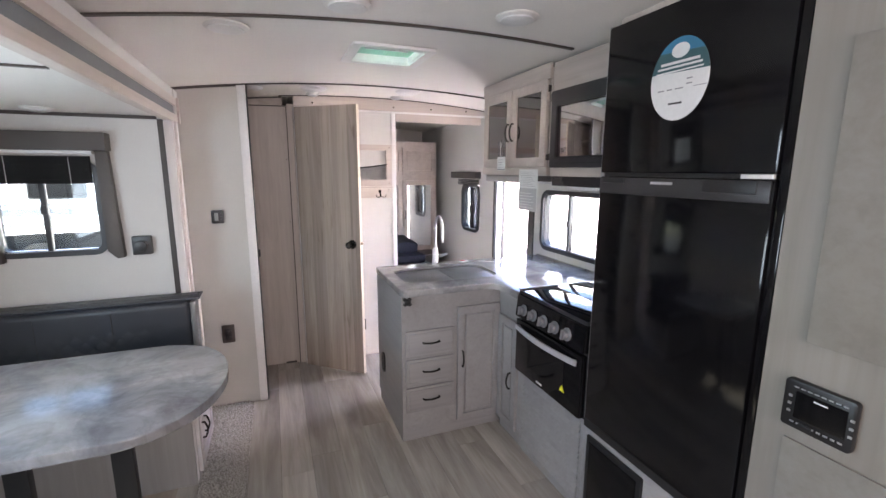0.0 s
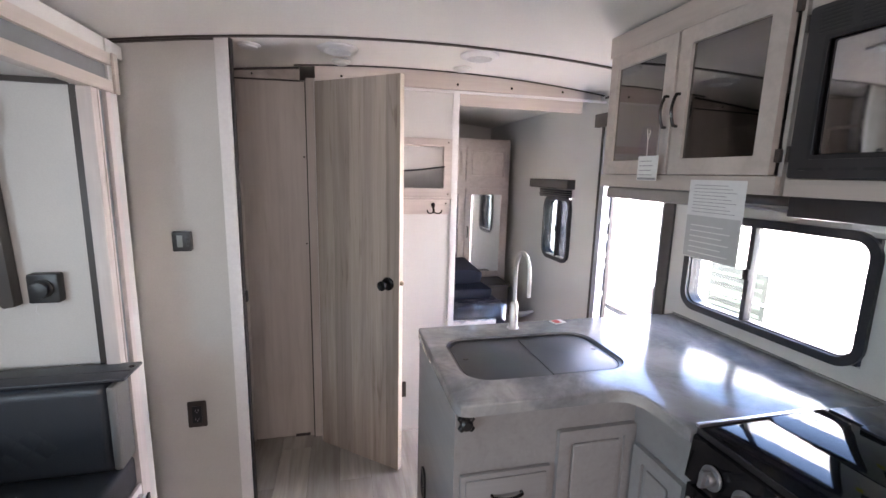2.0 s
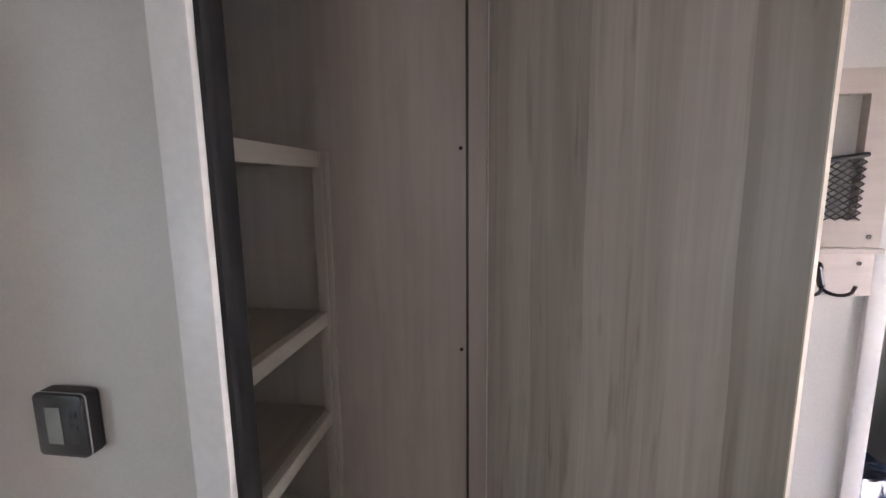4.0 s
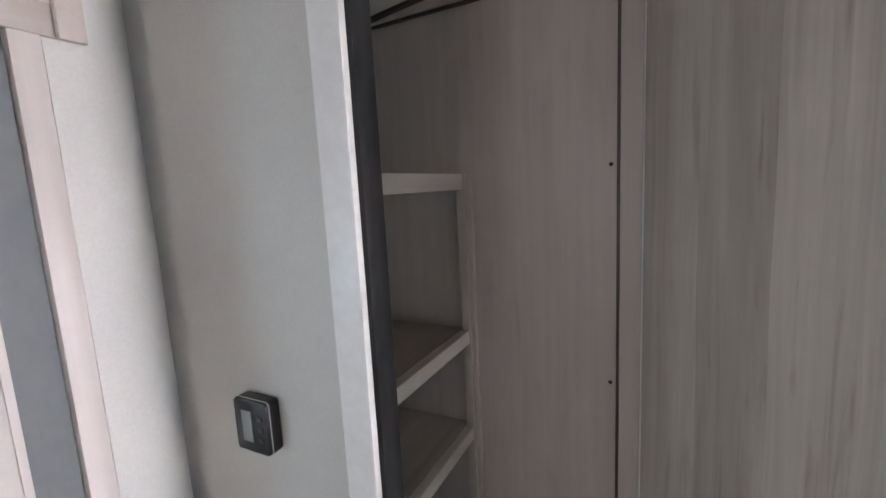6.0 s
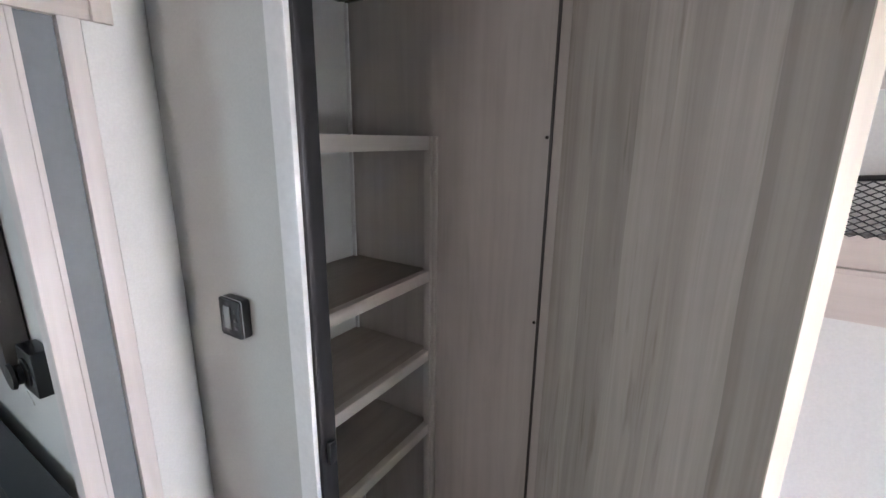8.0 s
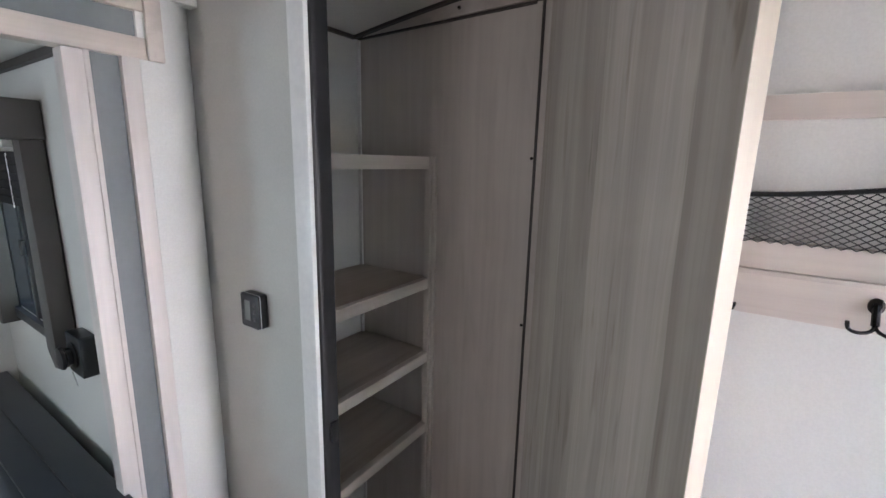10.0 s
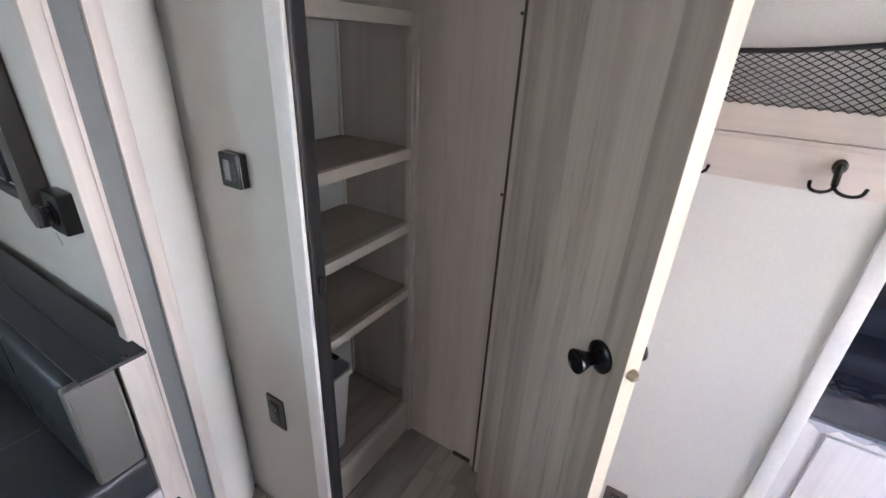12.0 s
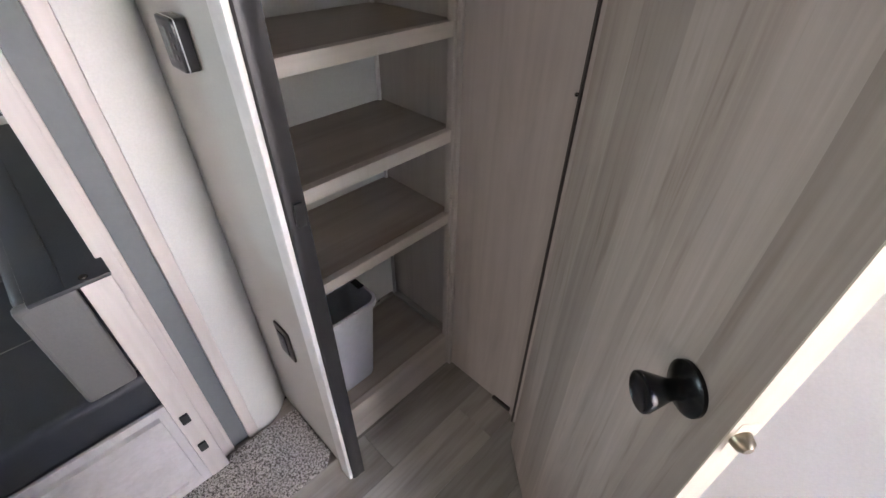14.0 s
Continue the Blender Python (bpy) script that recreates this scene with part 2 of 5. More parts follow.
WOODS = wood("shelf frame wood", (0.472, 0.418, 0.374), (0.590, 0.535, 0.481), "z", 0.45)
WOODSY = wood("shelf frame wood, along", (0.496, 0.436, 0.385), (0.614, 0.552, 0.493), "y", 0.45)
KNOBS = plain("satin grey knob", (0.26, 0.26, 0.275), 0.36, 0.6, vary=0.08)
# bedside shelf wood; the shadow it stands in is put into this colour
WOODDK = wood("brown wood, darkened for shade", (0.07, 0.058, 0.048), (0.12, 0.10, 0.085), "x", 0.5)
BRASSD = plain("worn dull brass", (0.33, 0.27, 0.19), 0.32, 0.9, vary=0.12)
VENTS = plain("grey green slat", (0.055, 0.078, 0.062), 0.5)
VENTG = plain("grey green louvre plastic", (0.020, 0.025, 0.022), 0.5)
CABL = wood("white cabinet front", (0.55, 0.52, 0.52), (0.64, 0.61, 0.61), "z", 0.42)
FILM = make_glass("clear film", (0.85, 0.87, 0.92), 0.12)
FILMW = make_glass("crumpled clear wrap", (0.66, 0.70, 0.78), 0.10, 0.20)
# darker copy of WOODP: the cabinet fronts' backlit shade is in the colour
WOODPC = wood("pale washed wood, shaded for cabinets", (0.42, 0.36, 0.32), (0.52, 0.455, 0.41), "z", 0.4)
WOODPL = wood("pinkish white moulding", (0.58, 0.525, 0.495), (0.67, 0.615, 0.585), "z", 0.38, 0.8)


def marble():
    m, t, p = nodes("grey marble laminate")
    v = coords(t, (1, 1, 1), False)
    warp = tex(t, v, 3.0, 8, 0.60, 0.9)
    veins = tex(t, v, 5.0, 6, 0.62, 1.2)
    a = ramp(t, warp, [(0.32, (0.14, 0.14, 0.15)), (0.47, (0.25, 0.25, 0.26)), (0.56, (0.33, 0.325, 0.32)), (0.72, (0.42, 0.415, 0.41))])
    b = ramp(t, veins, [(0.38, (1, 1, 1)), (0.475, (0.84, 0.83, 0.82)), (0.54, (1.0, 1.0, 1.0)), (0.68, (0.90, 0.89, 0.89))])
    t.links.new(mixc(t, a, b, 0.9, "MULTIPLY"), p.inputs["Base Color"])
    p.inputs["Roughness"].default_value = 0.16
    p.inputs["Specular IOR Level"].default_value = 0.65
    return m


MARBLE = marble()


def planks():
    m, t, p = nodes("grey oak vinyl plank")
    oi = t.nodes.new("ShaderNodeObjectInfo")
    v = coords(t, (9, 0.9, 1))
    broad = tex(t, v, 1.1, 4, 0.6, 0.6)
    fine = tex(t, coords(t, (70, 4, 1)), 1.0, 4, 0.6, 0.3)
    a = ramp(t, broad, [(0.28, (0.235, 0.21, 0.182)), (0.45, (0.345, 0.315, 0.28)), (0.55, (0.405, 0.375, 0.34)), (0.72, (0.495, 0.465, 0.425))])
    b = ramp(t, fine, [(0.3, (0.84, 0.83, 0.81)), (0.6, (1, 1, 1))])
    c = ramp(t, oi.outputs["Random"], [(0.0, (0.78, 0.78, 0.78)), (1.0, (1.12, 1.11, 1.10))])
    ab = mixc(t, a, b, 0.9, "MULTIPLY")
    t.links.new(mixc(t, ab, c, 1.0, "MULTIPLY"), p.inputs["Base Color"])
    p.inputs["Roughness"].default_value = 0.32
    bump(t, fine, 0.1, 0.001)
    return m


PLANK = planks()


def speckled(name, stops, scale, bumps=1.0):
    m, t, p = nodes(name)
    v = coords(t, (1, 1, 1))
    f = tex(t, v, scale, 2, 0.8)
    t.links.new(ramp(t, f, stops), p.inputs["Base Color"])
    p.inputs["Roughness"].default_value = 0.95
    bump(t, f, bumps, 0.006)
    return m


RUG = speckled("looped grey carpet", [(0.40, (0.10, 0.09, 0.08)), (0.48, (0.34, 0.315, 0.29)), (0.60, (0.62, 0.59, 0.55))], 170)
GRAVEL = speckled("pale gravel", [(0.35, (0.22, 0.21, 0.20)), (0.5, (0.38, 0.37, 0.35)), (0.65, (0.5, 0.49, 0.47))], 30)

# ---- mesh helpers ----


def box(bm, a, b, bev=0.0, seg=2):
    (x0, y0, z0), (x1, y1, z1) = [min(p, q) for p, q in zip(a, b)], [max(p, q) for p, q in zip(a, b)]
    v = [bm.verts.new((x, y, z)) for x in (x0, x1) for y in (y0, y1) for z in (z0, z1)]
    fs = [bm.faces.new([v[i] for i in q]) for q in ((0, 1, 3, 2), (4, 6, 7, 5), (0, 4, 5, 1), (2, 3, 7, 6), (0, 2, 6, 4), (1, 5, 7, 3))]
    if bev:
        es = {e for f in fs for e in f.edges}
        bmesh.ops.bevel(bm, geom=list(es), offset=bev, segments=seg, profile=0.6, affect="EDGES")


def prism(bm, pts, z0, z1, bev=0.0, seg=2):
    """Polygon in x, y drawn out from z0 to z1."""
    n = len(pts)
    lo = [bm.verts.new((x, y, z0)) for x, y in pts]
    hi = [bm.verts.new((x, y, z1)) for x, y in pts]
    f0, f1 = bm.faces.new(lo[::-1]), bm.faces.new(hi)
    for i in range(n):
        bm.faces.new((lo[i], lo[(i + 1) % n], hi[(i + 1) % n], hi[i]))
    if bev:
        bmesh.ops.bevel(bm, geom=list(f0.edges) + list(f1.edges), offset=bev, segments=seg, profile=0.6, affect="EDGES")
    bmesh.ops.recalc_face_normals(bm, faces=bm.faces[:])


def rrect(x0, y0, x1, y1, r, n=6):
    out = []
    for cx, cy, a0 in ((x1 - r, y1 - r, 0), (x0 + r, y1 - r, 90), (x0 + r, y0 + r, 180), (x1 - r, y0 + r, 270)):
        for i in range(n + 1):
            a = radians(a0 + 90 * i / n)
            out.append((cx + r * math.cos(a), cy + r * math.sin(a)))
    return out


def ring(bm, outer, inner, z0, z1):
    """A frame between two outlines of as many points, from z0 to z1."""
    n = len(outer)
    rows = [[bm.verts.new((x, y, z)) for x, y in pts] for pts, z in ((outer, z0), (outer, z1), (inner, z1), (inner, z0))]
    for k in range(4):
        a, b = rows[k], rows[(k + 1) % 4]
        for i in range(n):
            bm.faces.new((a[i], a[(i + 1) % n], b[(i + 1) % n], b[i]))
    bmesh.ops.recalc_face_normals(bm, faces=bm.faces[:])


def tube(bm, pts, r, seg=10, taper=None):
    pts = [Vector(p) for p in pts]
    rings, up = [], None
    for i, p in enumerate(pts):
        d = (pts[min(i + 1, len(pts) - 1)] - pts[max(i - 1, 0)]).normalized()
        if up is None:
            up = d.orthogonal().normalized()
        up = (up - d * up.dot(d)).normalized()
        s = d.cross(up)
        rr = r * (taper[i] if taper else 1)
        rings.append([bm.verts.new(p + (up * math.cos(2 * math.pi * k / seg) + s * math.sin(2 * math.pi * k / seg)) * rr) for k in range(seg)])
    for a, b in zip(rings, rings[1:]):
        for k in range(seg):
            bm.faces.new((a[k], a[(k + 1) % seg], b[(k + 1) % seg], b[k]))
    bm.faces.new(rings[0][::-1])
    bm.faces.new(rings[-1])


def lathe(bm, prof, c=(0, 0, 0), seg=32, sx=1.0, sy=1.0):
    """Profile of (radius, z) turned about the z axis through c."""
    rings = []
    for r, z in prof:
        rings.append([bm.verts.new((c[0] + sx * r * math.cos(2 * math.pi * k / seg), c[1] + sy * r * math.sin(2 * math.pi * k / seg), c[2] + z)) for k in range(seg)])
    for a, b in zip(rings, rings[1:]):
        for k in range(seg):
            bm.faces.new((a[k], a[(k + 1) % seg], b[(k + 1) % seg], b[k]))
    bm.faces.new(rings[0][::-1])
    bm.faces.new(rings[-1])
    bmesh.ops.recalc_face_normals(bm, faces=bm.faces[:])


def finish(name, bm, material, smooth=True):
    me = bpy.data.meshes.new(name)
    bm.to_mesh(me)
    bm.free()
    me.materials.append(material)
    if smooth:
        me.polygons.foreach_set("use_smooth", [True] * len(me.polygons))
        me.set_sharp_from_angle(angle=radians(38))
    return new(name, me)


def part(name, bm, material, parent, label=""):
    ob = finish(name, bm, material)
    ob.parent = parent
    return tagged(ob, label)


def thing(name, m, label, category, group=""):
    ob = new(name)
    ob.matrix_world = m
    ob.empty_display_size = 0.1
    return tagged(ob, label, category, group)


def single(name, bm, material, label, category, m=None, group=""):
    ob = finish(name, bm, material)
    if m is not None:
        ob.matrix_world = m
    return tagged(ob, label, category, group)


def shell(name, bm, material, parent=None):
    ob = finish(name, bm, material)
    ob.parent = parent
    return tagged(ob, kind="structure")


def solid(*boxes, bev=0.0):
    bm = bmesh.new()
    for a, b in boxes:
        box(bm, a, b, bev)
    return bm


def east(x, y, z):
    """Local frame of something on the door side wall: x runs to -y, y up, z into the room."""
    return Matrix(((0, 0, -1, x), (-1, 0, 0, y), (0, 1, 0, z), (0, 0, 0, 1)))


def north(x, y, z):
    return Matrix(((1, 0, 0, x), (0, 0, -1, y), (0, 1, 0, z), (0, 0, 0, 1)))


def west(x, y, z):
    return Matrix(((0, 0, 1, x), (1, 0, 0, y), (0, 1, 0, z), (0, 0, 0, 1)))


def turned(m, deg):
    return m @ pose(0, 0, 0, 0, deg, 0)


# ---- the shell ----
XE, XW, XS = 1.64, -0.63, -1.52      # inner faces: door side, slide side, slide-out
YH, YB, YR = 3.45, 4.80, -1.30       # hook wall, bedroom front wall, rear wall


def crown(x):
    return 2.008 - 0.060 * (x - 0.6) ** 2


def wall_holes(name, m, w, h, thick, holes, material):
    """Wall in x, y with rectangular holes (x0, y0, x1, y1), sorted by x."""
    bm = bmesh.new()
    x = 0.0
    for x0, y0, x1, y1 in holes:
        if x0 > x:
            box(bm, (x, 0, -thick), (x0, h, 0))
        if y0 > 0:
            box(bm, (x0, 0, -thick), (x1, y0, 0))
        box(bm, (x0, y1, -thick), (x1, h, 0))
        x = x1
    if x < w:
        box(bm, (x, 0, -thick), (w, h, 0))
    ob = shell(name, bm, material)
    ob.matrix_world = m
    return ob


floor = shell("floor", solid(((-0.70, YR - 0.1, -0.10), (1.75, YB + 1.2, -0.004))), DARKTRIM)
shell("floor_slide", solid(((XS - 0.06, 0.28, -0.06), (-0.55, 2.86, -0.002))), WOODGY)

# door side wall: local x = 6.0 - y
Y0 = 6.0
EASTH = [(Y0 - 4.10, 0.93, Y0 - 3.74, 1.345), (Y0 - 3.41, 0.0, Y0 - 2.88, 1.765), (Y0 - 2.72, 0.948, Y0 - 2.03, 1.336)]
wall_holes("wall_east", east(XE, Y0, 0), Y0 - YR, 2.02, 0.05, EASTH, WALL)
# slide side wall, behind and ahead of the slide opening
shell("wall_west", solid(((XW - 0.05, YR, 0), (XW, 0.30, 2.02)), ((XW - 0.05, 3.03, 0), (XW, Y0, 2.02)), ((XW - 0.05, 0.30, 1.88), (XW, 3.03, 2.02))), WALL)
shell("wall_rear", solid(((XW - 0.05, YR - 0.05, 0), (XE + 0.05, YR, 2.05))), WALL)
shell("wall_front", solid(((XW - 0.05, Y0 - 0.6, 0), (XE + 0.05, Y0 - 0.55, 2.05))), WALL)
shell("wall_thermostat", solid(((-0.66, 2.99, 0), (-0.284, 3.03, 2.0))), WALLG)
bm = bmesh.new()
prism(bm, [(-0.66, 2.8605), (-0.581, 2.8605), (-0.580, 2.885), (-0.583, 2.908), (-0.591, 2.930), (-0.603, 2.950), (-0.617, 2.967), (-0.641, 2.989), (-0.66, 2.989)], 0, 1.895)
shell("trim_corner", bm, WALL)
shell("wall_hooks", solid(((0.045, YH, 0), (0.748, YH + 0.035, 1.915))), WALL)
shell("wall_closet_back", solid(((XW, 3.515, 0), (-0.003, 3.55, 1.920))), WOODG)
shell("wall_closet_left", solid(((XW, 3.04, 0), (-0.30, 3.06, 1.95))), WALL)
# slide-out box
shell("slide_ceiling", solid(((XS - 0.06, 0.26, 1.745), (-0.633, 2.86, 1.79))), CEIL)
wall_holes("slide_end_wall", north(XS - 0.06, 2.773, 0), -0.621 - XS + 0.06, 1.745, 0.05, [(0.225, 1.085, 0.645, 1.50)], WALL)
shell("slide_end_wall", solid(((XS - 0.06, 0.27, 0), (-0.633, 0.32, 1.745))), WALL)
wall_holes("slide_side_wall", west(XS, 0.32, 0), 2.48, 1.745, 0.05, [(0.18, 0.95, 1.18, 1.45)], WALL)

# arched ceiling with the opening of the roof vent
VX0, VX1, VY0, VY1 = 0.255, 0.545, 2.06, 2.33
bm = bmesh.new()
xs = sorted([XW - 0.06 + i * (XE - XW + 0.12) / 20 for i in range(21)] + [VX0, VX1])
ys = [YR - 0.06, VY0, VY1, Y0]
lo = {(i, j): bm.verts.new((x, y, crown(x))) for i, x in enumerate(xs) for j, y in enumerate(ys)}
hi = {(i, j): bm.verts.new((x, y, crown(x) + 0.05)) for i, x in enumerate(xs) for j, y in enumerate(ys)}
cells = {(i, j) for i in range(len(xs) - 1) for j in range(3) if not (j == 1 and VX0 - 1e-6 <= xs[i] < VX1 - 1e-6)}
for i, j in cells:
    bm.faces.new((lo[i, j], lo[i, j + 1], lo[i + 1, j + 1], lo[i + 1, j]))
    bm.faces.new((hi[i, j], hi[i + 1, j], hi[i + 1, j + 1], hi[i, j + 1]))
    for di, dj, p, q in ((-1, 0, (i, j), (i, j + 1)), (1, 0, (i + 1, j), (i + 1, j + 1)), (0, -1, (i, j), (i + 1, j)), (0, 1, (i, j + 1), (i + 1, j + 1))):
        if (i + di, j + dj) not in cells:
            bm.faces.new((lo[p], lo[q], hi[q], hi[p]))
bmesh.ops.recalc_face_normals(bm, faces=bm.faces[:])
tagged(finish("ceiling", bm, CEIL), kind="structure")


def batten(name, y, x0, x1, wy=0.018, dz=0.007, material=DARKTRIM):
    bm = bmesh.new()
    n = 16
    rows = []
    for i in range(n + 1):
        x = x0 + (x1 - x0) * i / n
        z = crown(x)
        rows.append([bm.verts.new(p) for p in ((x, y - wy / 2, z - 0.0005), (x, y - wy / 2, z - dz), (x, y + wy / 2, z - dz), (x, y + wy / 2, z - 0.0005))])
    for a, b in zip(rows, rows[1:]):
        for k in range(4):
            bm.faces.new((a[k], a[(k + 1) % 4], b[(k + 1) % 4], b[k]))
    bm.faces.new(rows[0])
    bm.faces.new(rows[-1][::-1])
    bmesh.ops.recalc_face_normals(bm, faces=bm.faces[:])
    return shell(name, bm, material)


batten("trim_ceiling", 1.76, XW + 0.02, 1.10)
batten("trim_ceiling", 2.975, -0.63, 1.62, 0.016)
batten("trim_ceiling", 4.27, 0.76, 1.36, 0.010, 0.004)
batten("trim_ceiling", 0.30, XW + 0.02, 1.0)
batten("trim_ceiling", 3.437, -0.05, 1.62, 0.012)
shell("trim_ceiling", solid(((XW + 0.001, YR, 1.899), (XW + 0.02, 2.985, 1.911))), DARKTRIM)
shell("trim_ceiling", solid(((XE - 0.012, 2.75, 1.926), (XE - 0.001, 3.44, 1.938))), DARKTRIM)

# board over the hook wall with an arched top
bm = bmesh.new()
n = 14
pts = [(0.045 + (1.60 - 0.045) * i / n) for i in range(n + 1)]
poly = [(x, crown(x) - 0.004) for x in reversed(pts)] + [(0.045, 1.918), (1.60, 1.918)]
prism(bm, [(x, z) for x, z in poly], -0.035, 0.012)
ob = shell("trim_header", bm, WOODPX)
ob.matrix_world = north(0, YH, 0)
for x in (0.17, 0.47, 0.76, 1.06, 1.36):
    bm = bmesh.new()
    lathe(bm, [(0.006, 0), (0.006, 0.002), (0.003, 0.003)], (0, 0, 0), 10)
    shell("screw", bm, KNOBM, ob).matrix_local = pose(x, 1.945, 0.012)
shell("trim_header", solid(((0.0, 0, 0), (1.60, 0.012, 0.014))), TRIMW).matrix_world = north(0.045, YH, 1.903)
shell("wall_bedroom_header", solid(((0.79, YH + 0.04, 1.85), (1.52, YH + 0.075, 1.912))), WOODPX)
for x0, x1 in ((0.038, 0.062), (0.740, 0.775)):
    shell("trim_upright", solid(((x0, YH - 0.010, 0), (x1, YH + 0.04, 1.915)), bev=0.003), TRIMW)
shell("wall_bath", solid(((0.735, YH + 0.041, 0), (0.77, 4.75, 1.99))), WALL)

# closet opening: upright on the left, dark stop, dark edge on the right
shell("trim_jamb", solid(((-0.285, 2.980, 0), (-0.239, 3.006, 1.985)), bev=0.004), TRIMW)
bm = bmesh.new()
prism(bm, [(-0.2385, 2.990), (-0.234, 2.993), (-0.2315, 3.003), (-0.2330, 3.012), (-0.2315, 3.028), (-0.2385, 3.030)], 0, 1.97)
shell("trim_door_stop", bm, BLACKP)
shell("trim_closet_edge", solid(((-0.008, 3.480, 0), (-0.003, 3.514, 1.922))), DARKTRIM)
shell("trim_closet_jamb", solid(((-0.030, 3.499, 0), (-0.0085, 3.514, 1.918))), WOODG)
shell("wall_closet_side", solid(((-0.0025, 3.486, 0), (0.044, 3.55, 1.935))), WOODG)
bm = bmesh.new()
prism(bm, [(-0.612, 1.915), (-0.03, 1.925), (-0.03, 1.980), (-0.2, 1.966), (-0.4, 1.945), (-0.612, 1.918)], 0, 0.014)
ob = shell("trim_closet_header", bm, WOODG)
ob.matrix_world = north(0, 3.514, 0)
for x in (-0.47, -0.25):
    bm = bmesh.new()
    lathe(bm, [(0.005, 0), (0.005, 0.002), (0.003, 0.003)], (0, 0, 0), 10)
    shell("screw", bm, KNOBM, ob).matrix_local = pose(x, 1.940, 0.014)
for z in (1.107, 1.553):
    bm = bmesh.new()
    lathe(bm, [(0.004, 0), (0.004, 0.002), (0.002, 0.003)], (0, 0, 0), 10)
    shell("screw", bm, KNOBM).matrix_world = north(-0.020, 3.4985, z)
bm = bmesh.new()
prism(bm, [(XW, 1.908), (-0.012, 1.919), (-0.012, 1.925), (XW, 1.914)], 0, 0.008)
shell("trim_closet_line", bm, DARKTRIM).matrix_world = north(0, 3.5145, 0)
shell("trim_closet_foot", solid(((-0.110, 3.502, 0.0), (-0.031, 3.514, 0.012)), bev=0.003), DARKTRIM)
batten("trim_closet_ceiling", 3.492, XW + 0.002, -0.03, 0.014, 0.009)
shell("trim_closet_line", solid(((XW + 0.001, 3.06, 1.905), (XW + 0.012, 3.484, 1.916))), DARKTRIM)
shell("trim_closet_corner", solid(((XW + 0.001, 3.499, 0.17), (XW + 0.014, 3.506, 1.906)), bev=0.003), TRIMW)
batten("trim_thermostat_wall", 2.982, -0.635, -0.287, 0.014, 0.012)

# slide-out flange: uprights and header with a grey seal between pale trims
FX = -0.590
for name, y0, y1, mt, dx in (("trim_slide", 2.737, 2.778, WOODPL, 0.012), ("trim_slide_seal", 2.7785, 2.8275, SEAL, 0.0), ("trim_slide", 2.828, 2.860, WOODPL, 0.012)):
    shell(name, solid(((FX - 0.03, y0, 0), (FX + dx, y1, 1.7235 if y0 < 2.75 else 1.764)), bev=0.004 if dx else 0), mt)
for y0 in (2.768,):
    shell("trim_slide_bead", solid(((FX + 0.0125, y0, 0), (FX + 0.016, y0 + 0.009, 1.723)), bev=0.0012), WOODPL)
WOODPY = wood("pale washed wood, along", (0.46, 0.40, 0.355), (0.57, 0.50, 0.45), "y", 0.42)
for name, z0, z1, mt, dx in (("trim_slide", 1.724, 1.764, WOODPY, 0.014), ("trim_slide_seal", 1.7645, 1.811, SEAL, 0.002), ("trim_slide", 1.8115, 1.851, WOODPY, 0.014)):
    shell(name, solid(((FX - 0.03, 0.28, z0), (FX + dx, 2.893, z1)), bev=0.004 if dx > 0.01 else 0), mt)
shell("trim_slide_cap", solid(((FX + 0.0145, 2.872, 1.722), (FX + 0.024, 2.902, 1.852)), bev=0.003), WOODPX)
shell("trim_slide_wall", solid(((FX - 0.028, 0.28, 1.8515), (FX + 0.004, 2.985, 1.897))), WALL)
shell("trim_slide_edge", solid(((-0.650, 2.762, 0), (-0.6205, 2.772, 1.73))), DARKTRIM)
shell("trim_slide_ceiling", solid(((XS, 2.759, 1.728), (-0.651, 2.772, 1.744))), DARKTRIM)
shell("trim_slide_ceiling", solid(((XS, 1.62, 1.739), (-0.656, 1.635, 1.7445))), DARKTRIM)

# tall unit wall beside the refrigerator
shell("wall_media", solid(((0.990, YR, 0), (1.03, 0.783, 1.985))), WOODM)

# ---- the things ----


def pull(w=0.09):
    """Arched handle, along x."""
    bm = bmesh.new()
    pts = [(-w / 2, 0, 0), (-w / 2, 0, 0.008)] + [(-w / 2 + w * i / 8, 0, 0.012 + 0.012 * math.sin(math.pi * i / 8)) for i in range(9)] + [(w / 2, 0, 0.008), (w / 2, 0, 0)]
    tube(bm, pts, 0.0045, 8)
    return bm


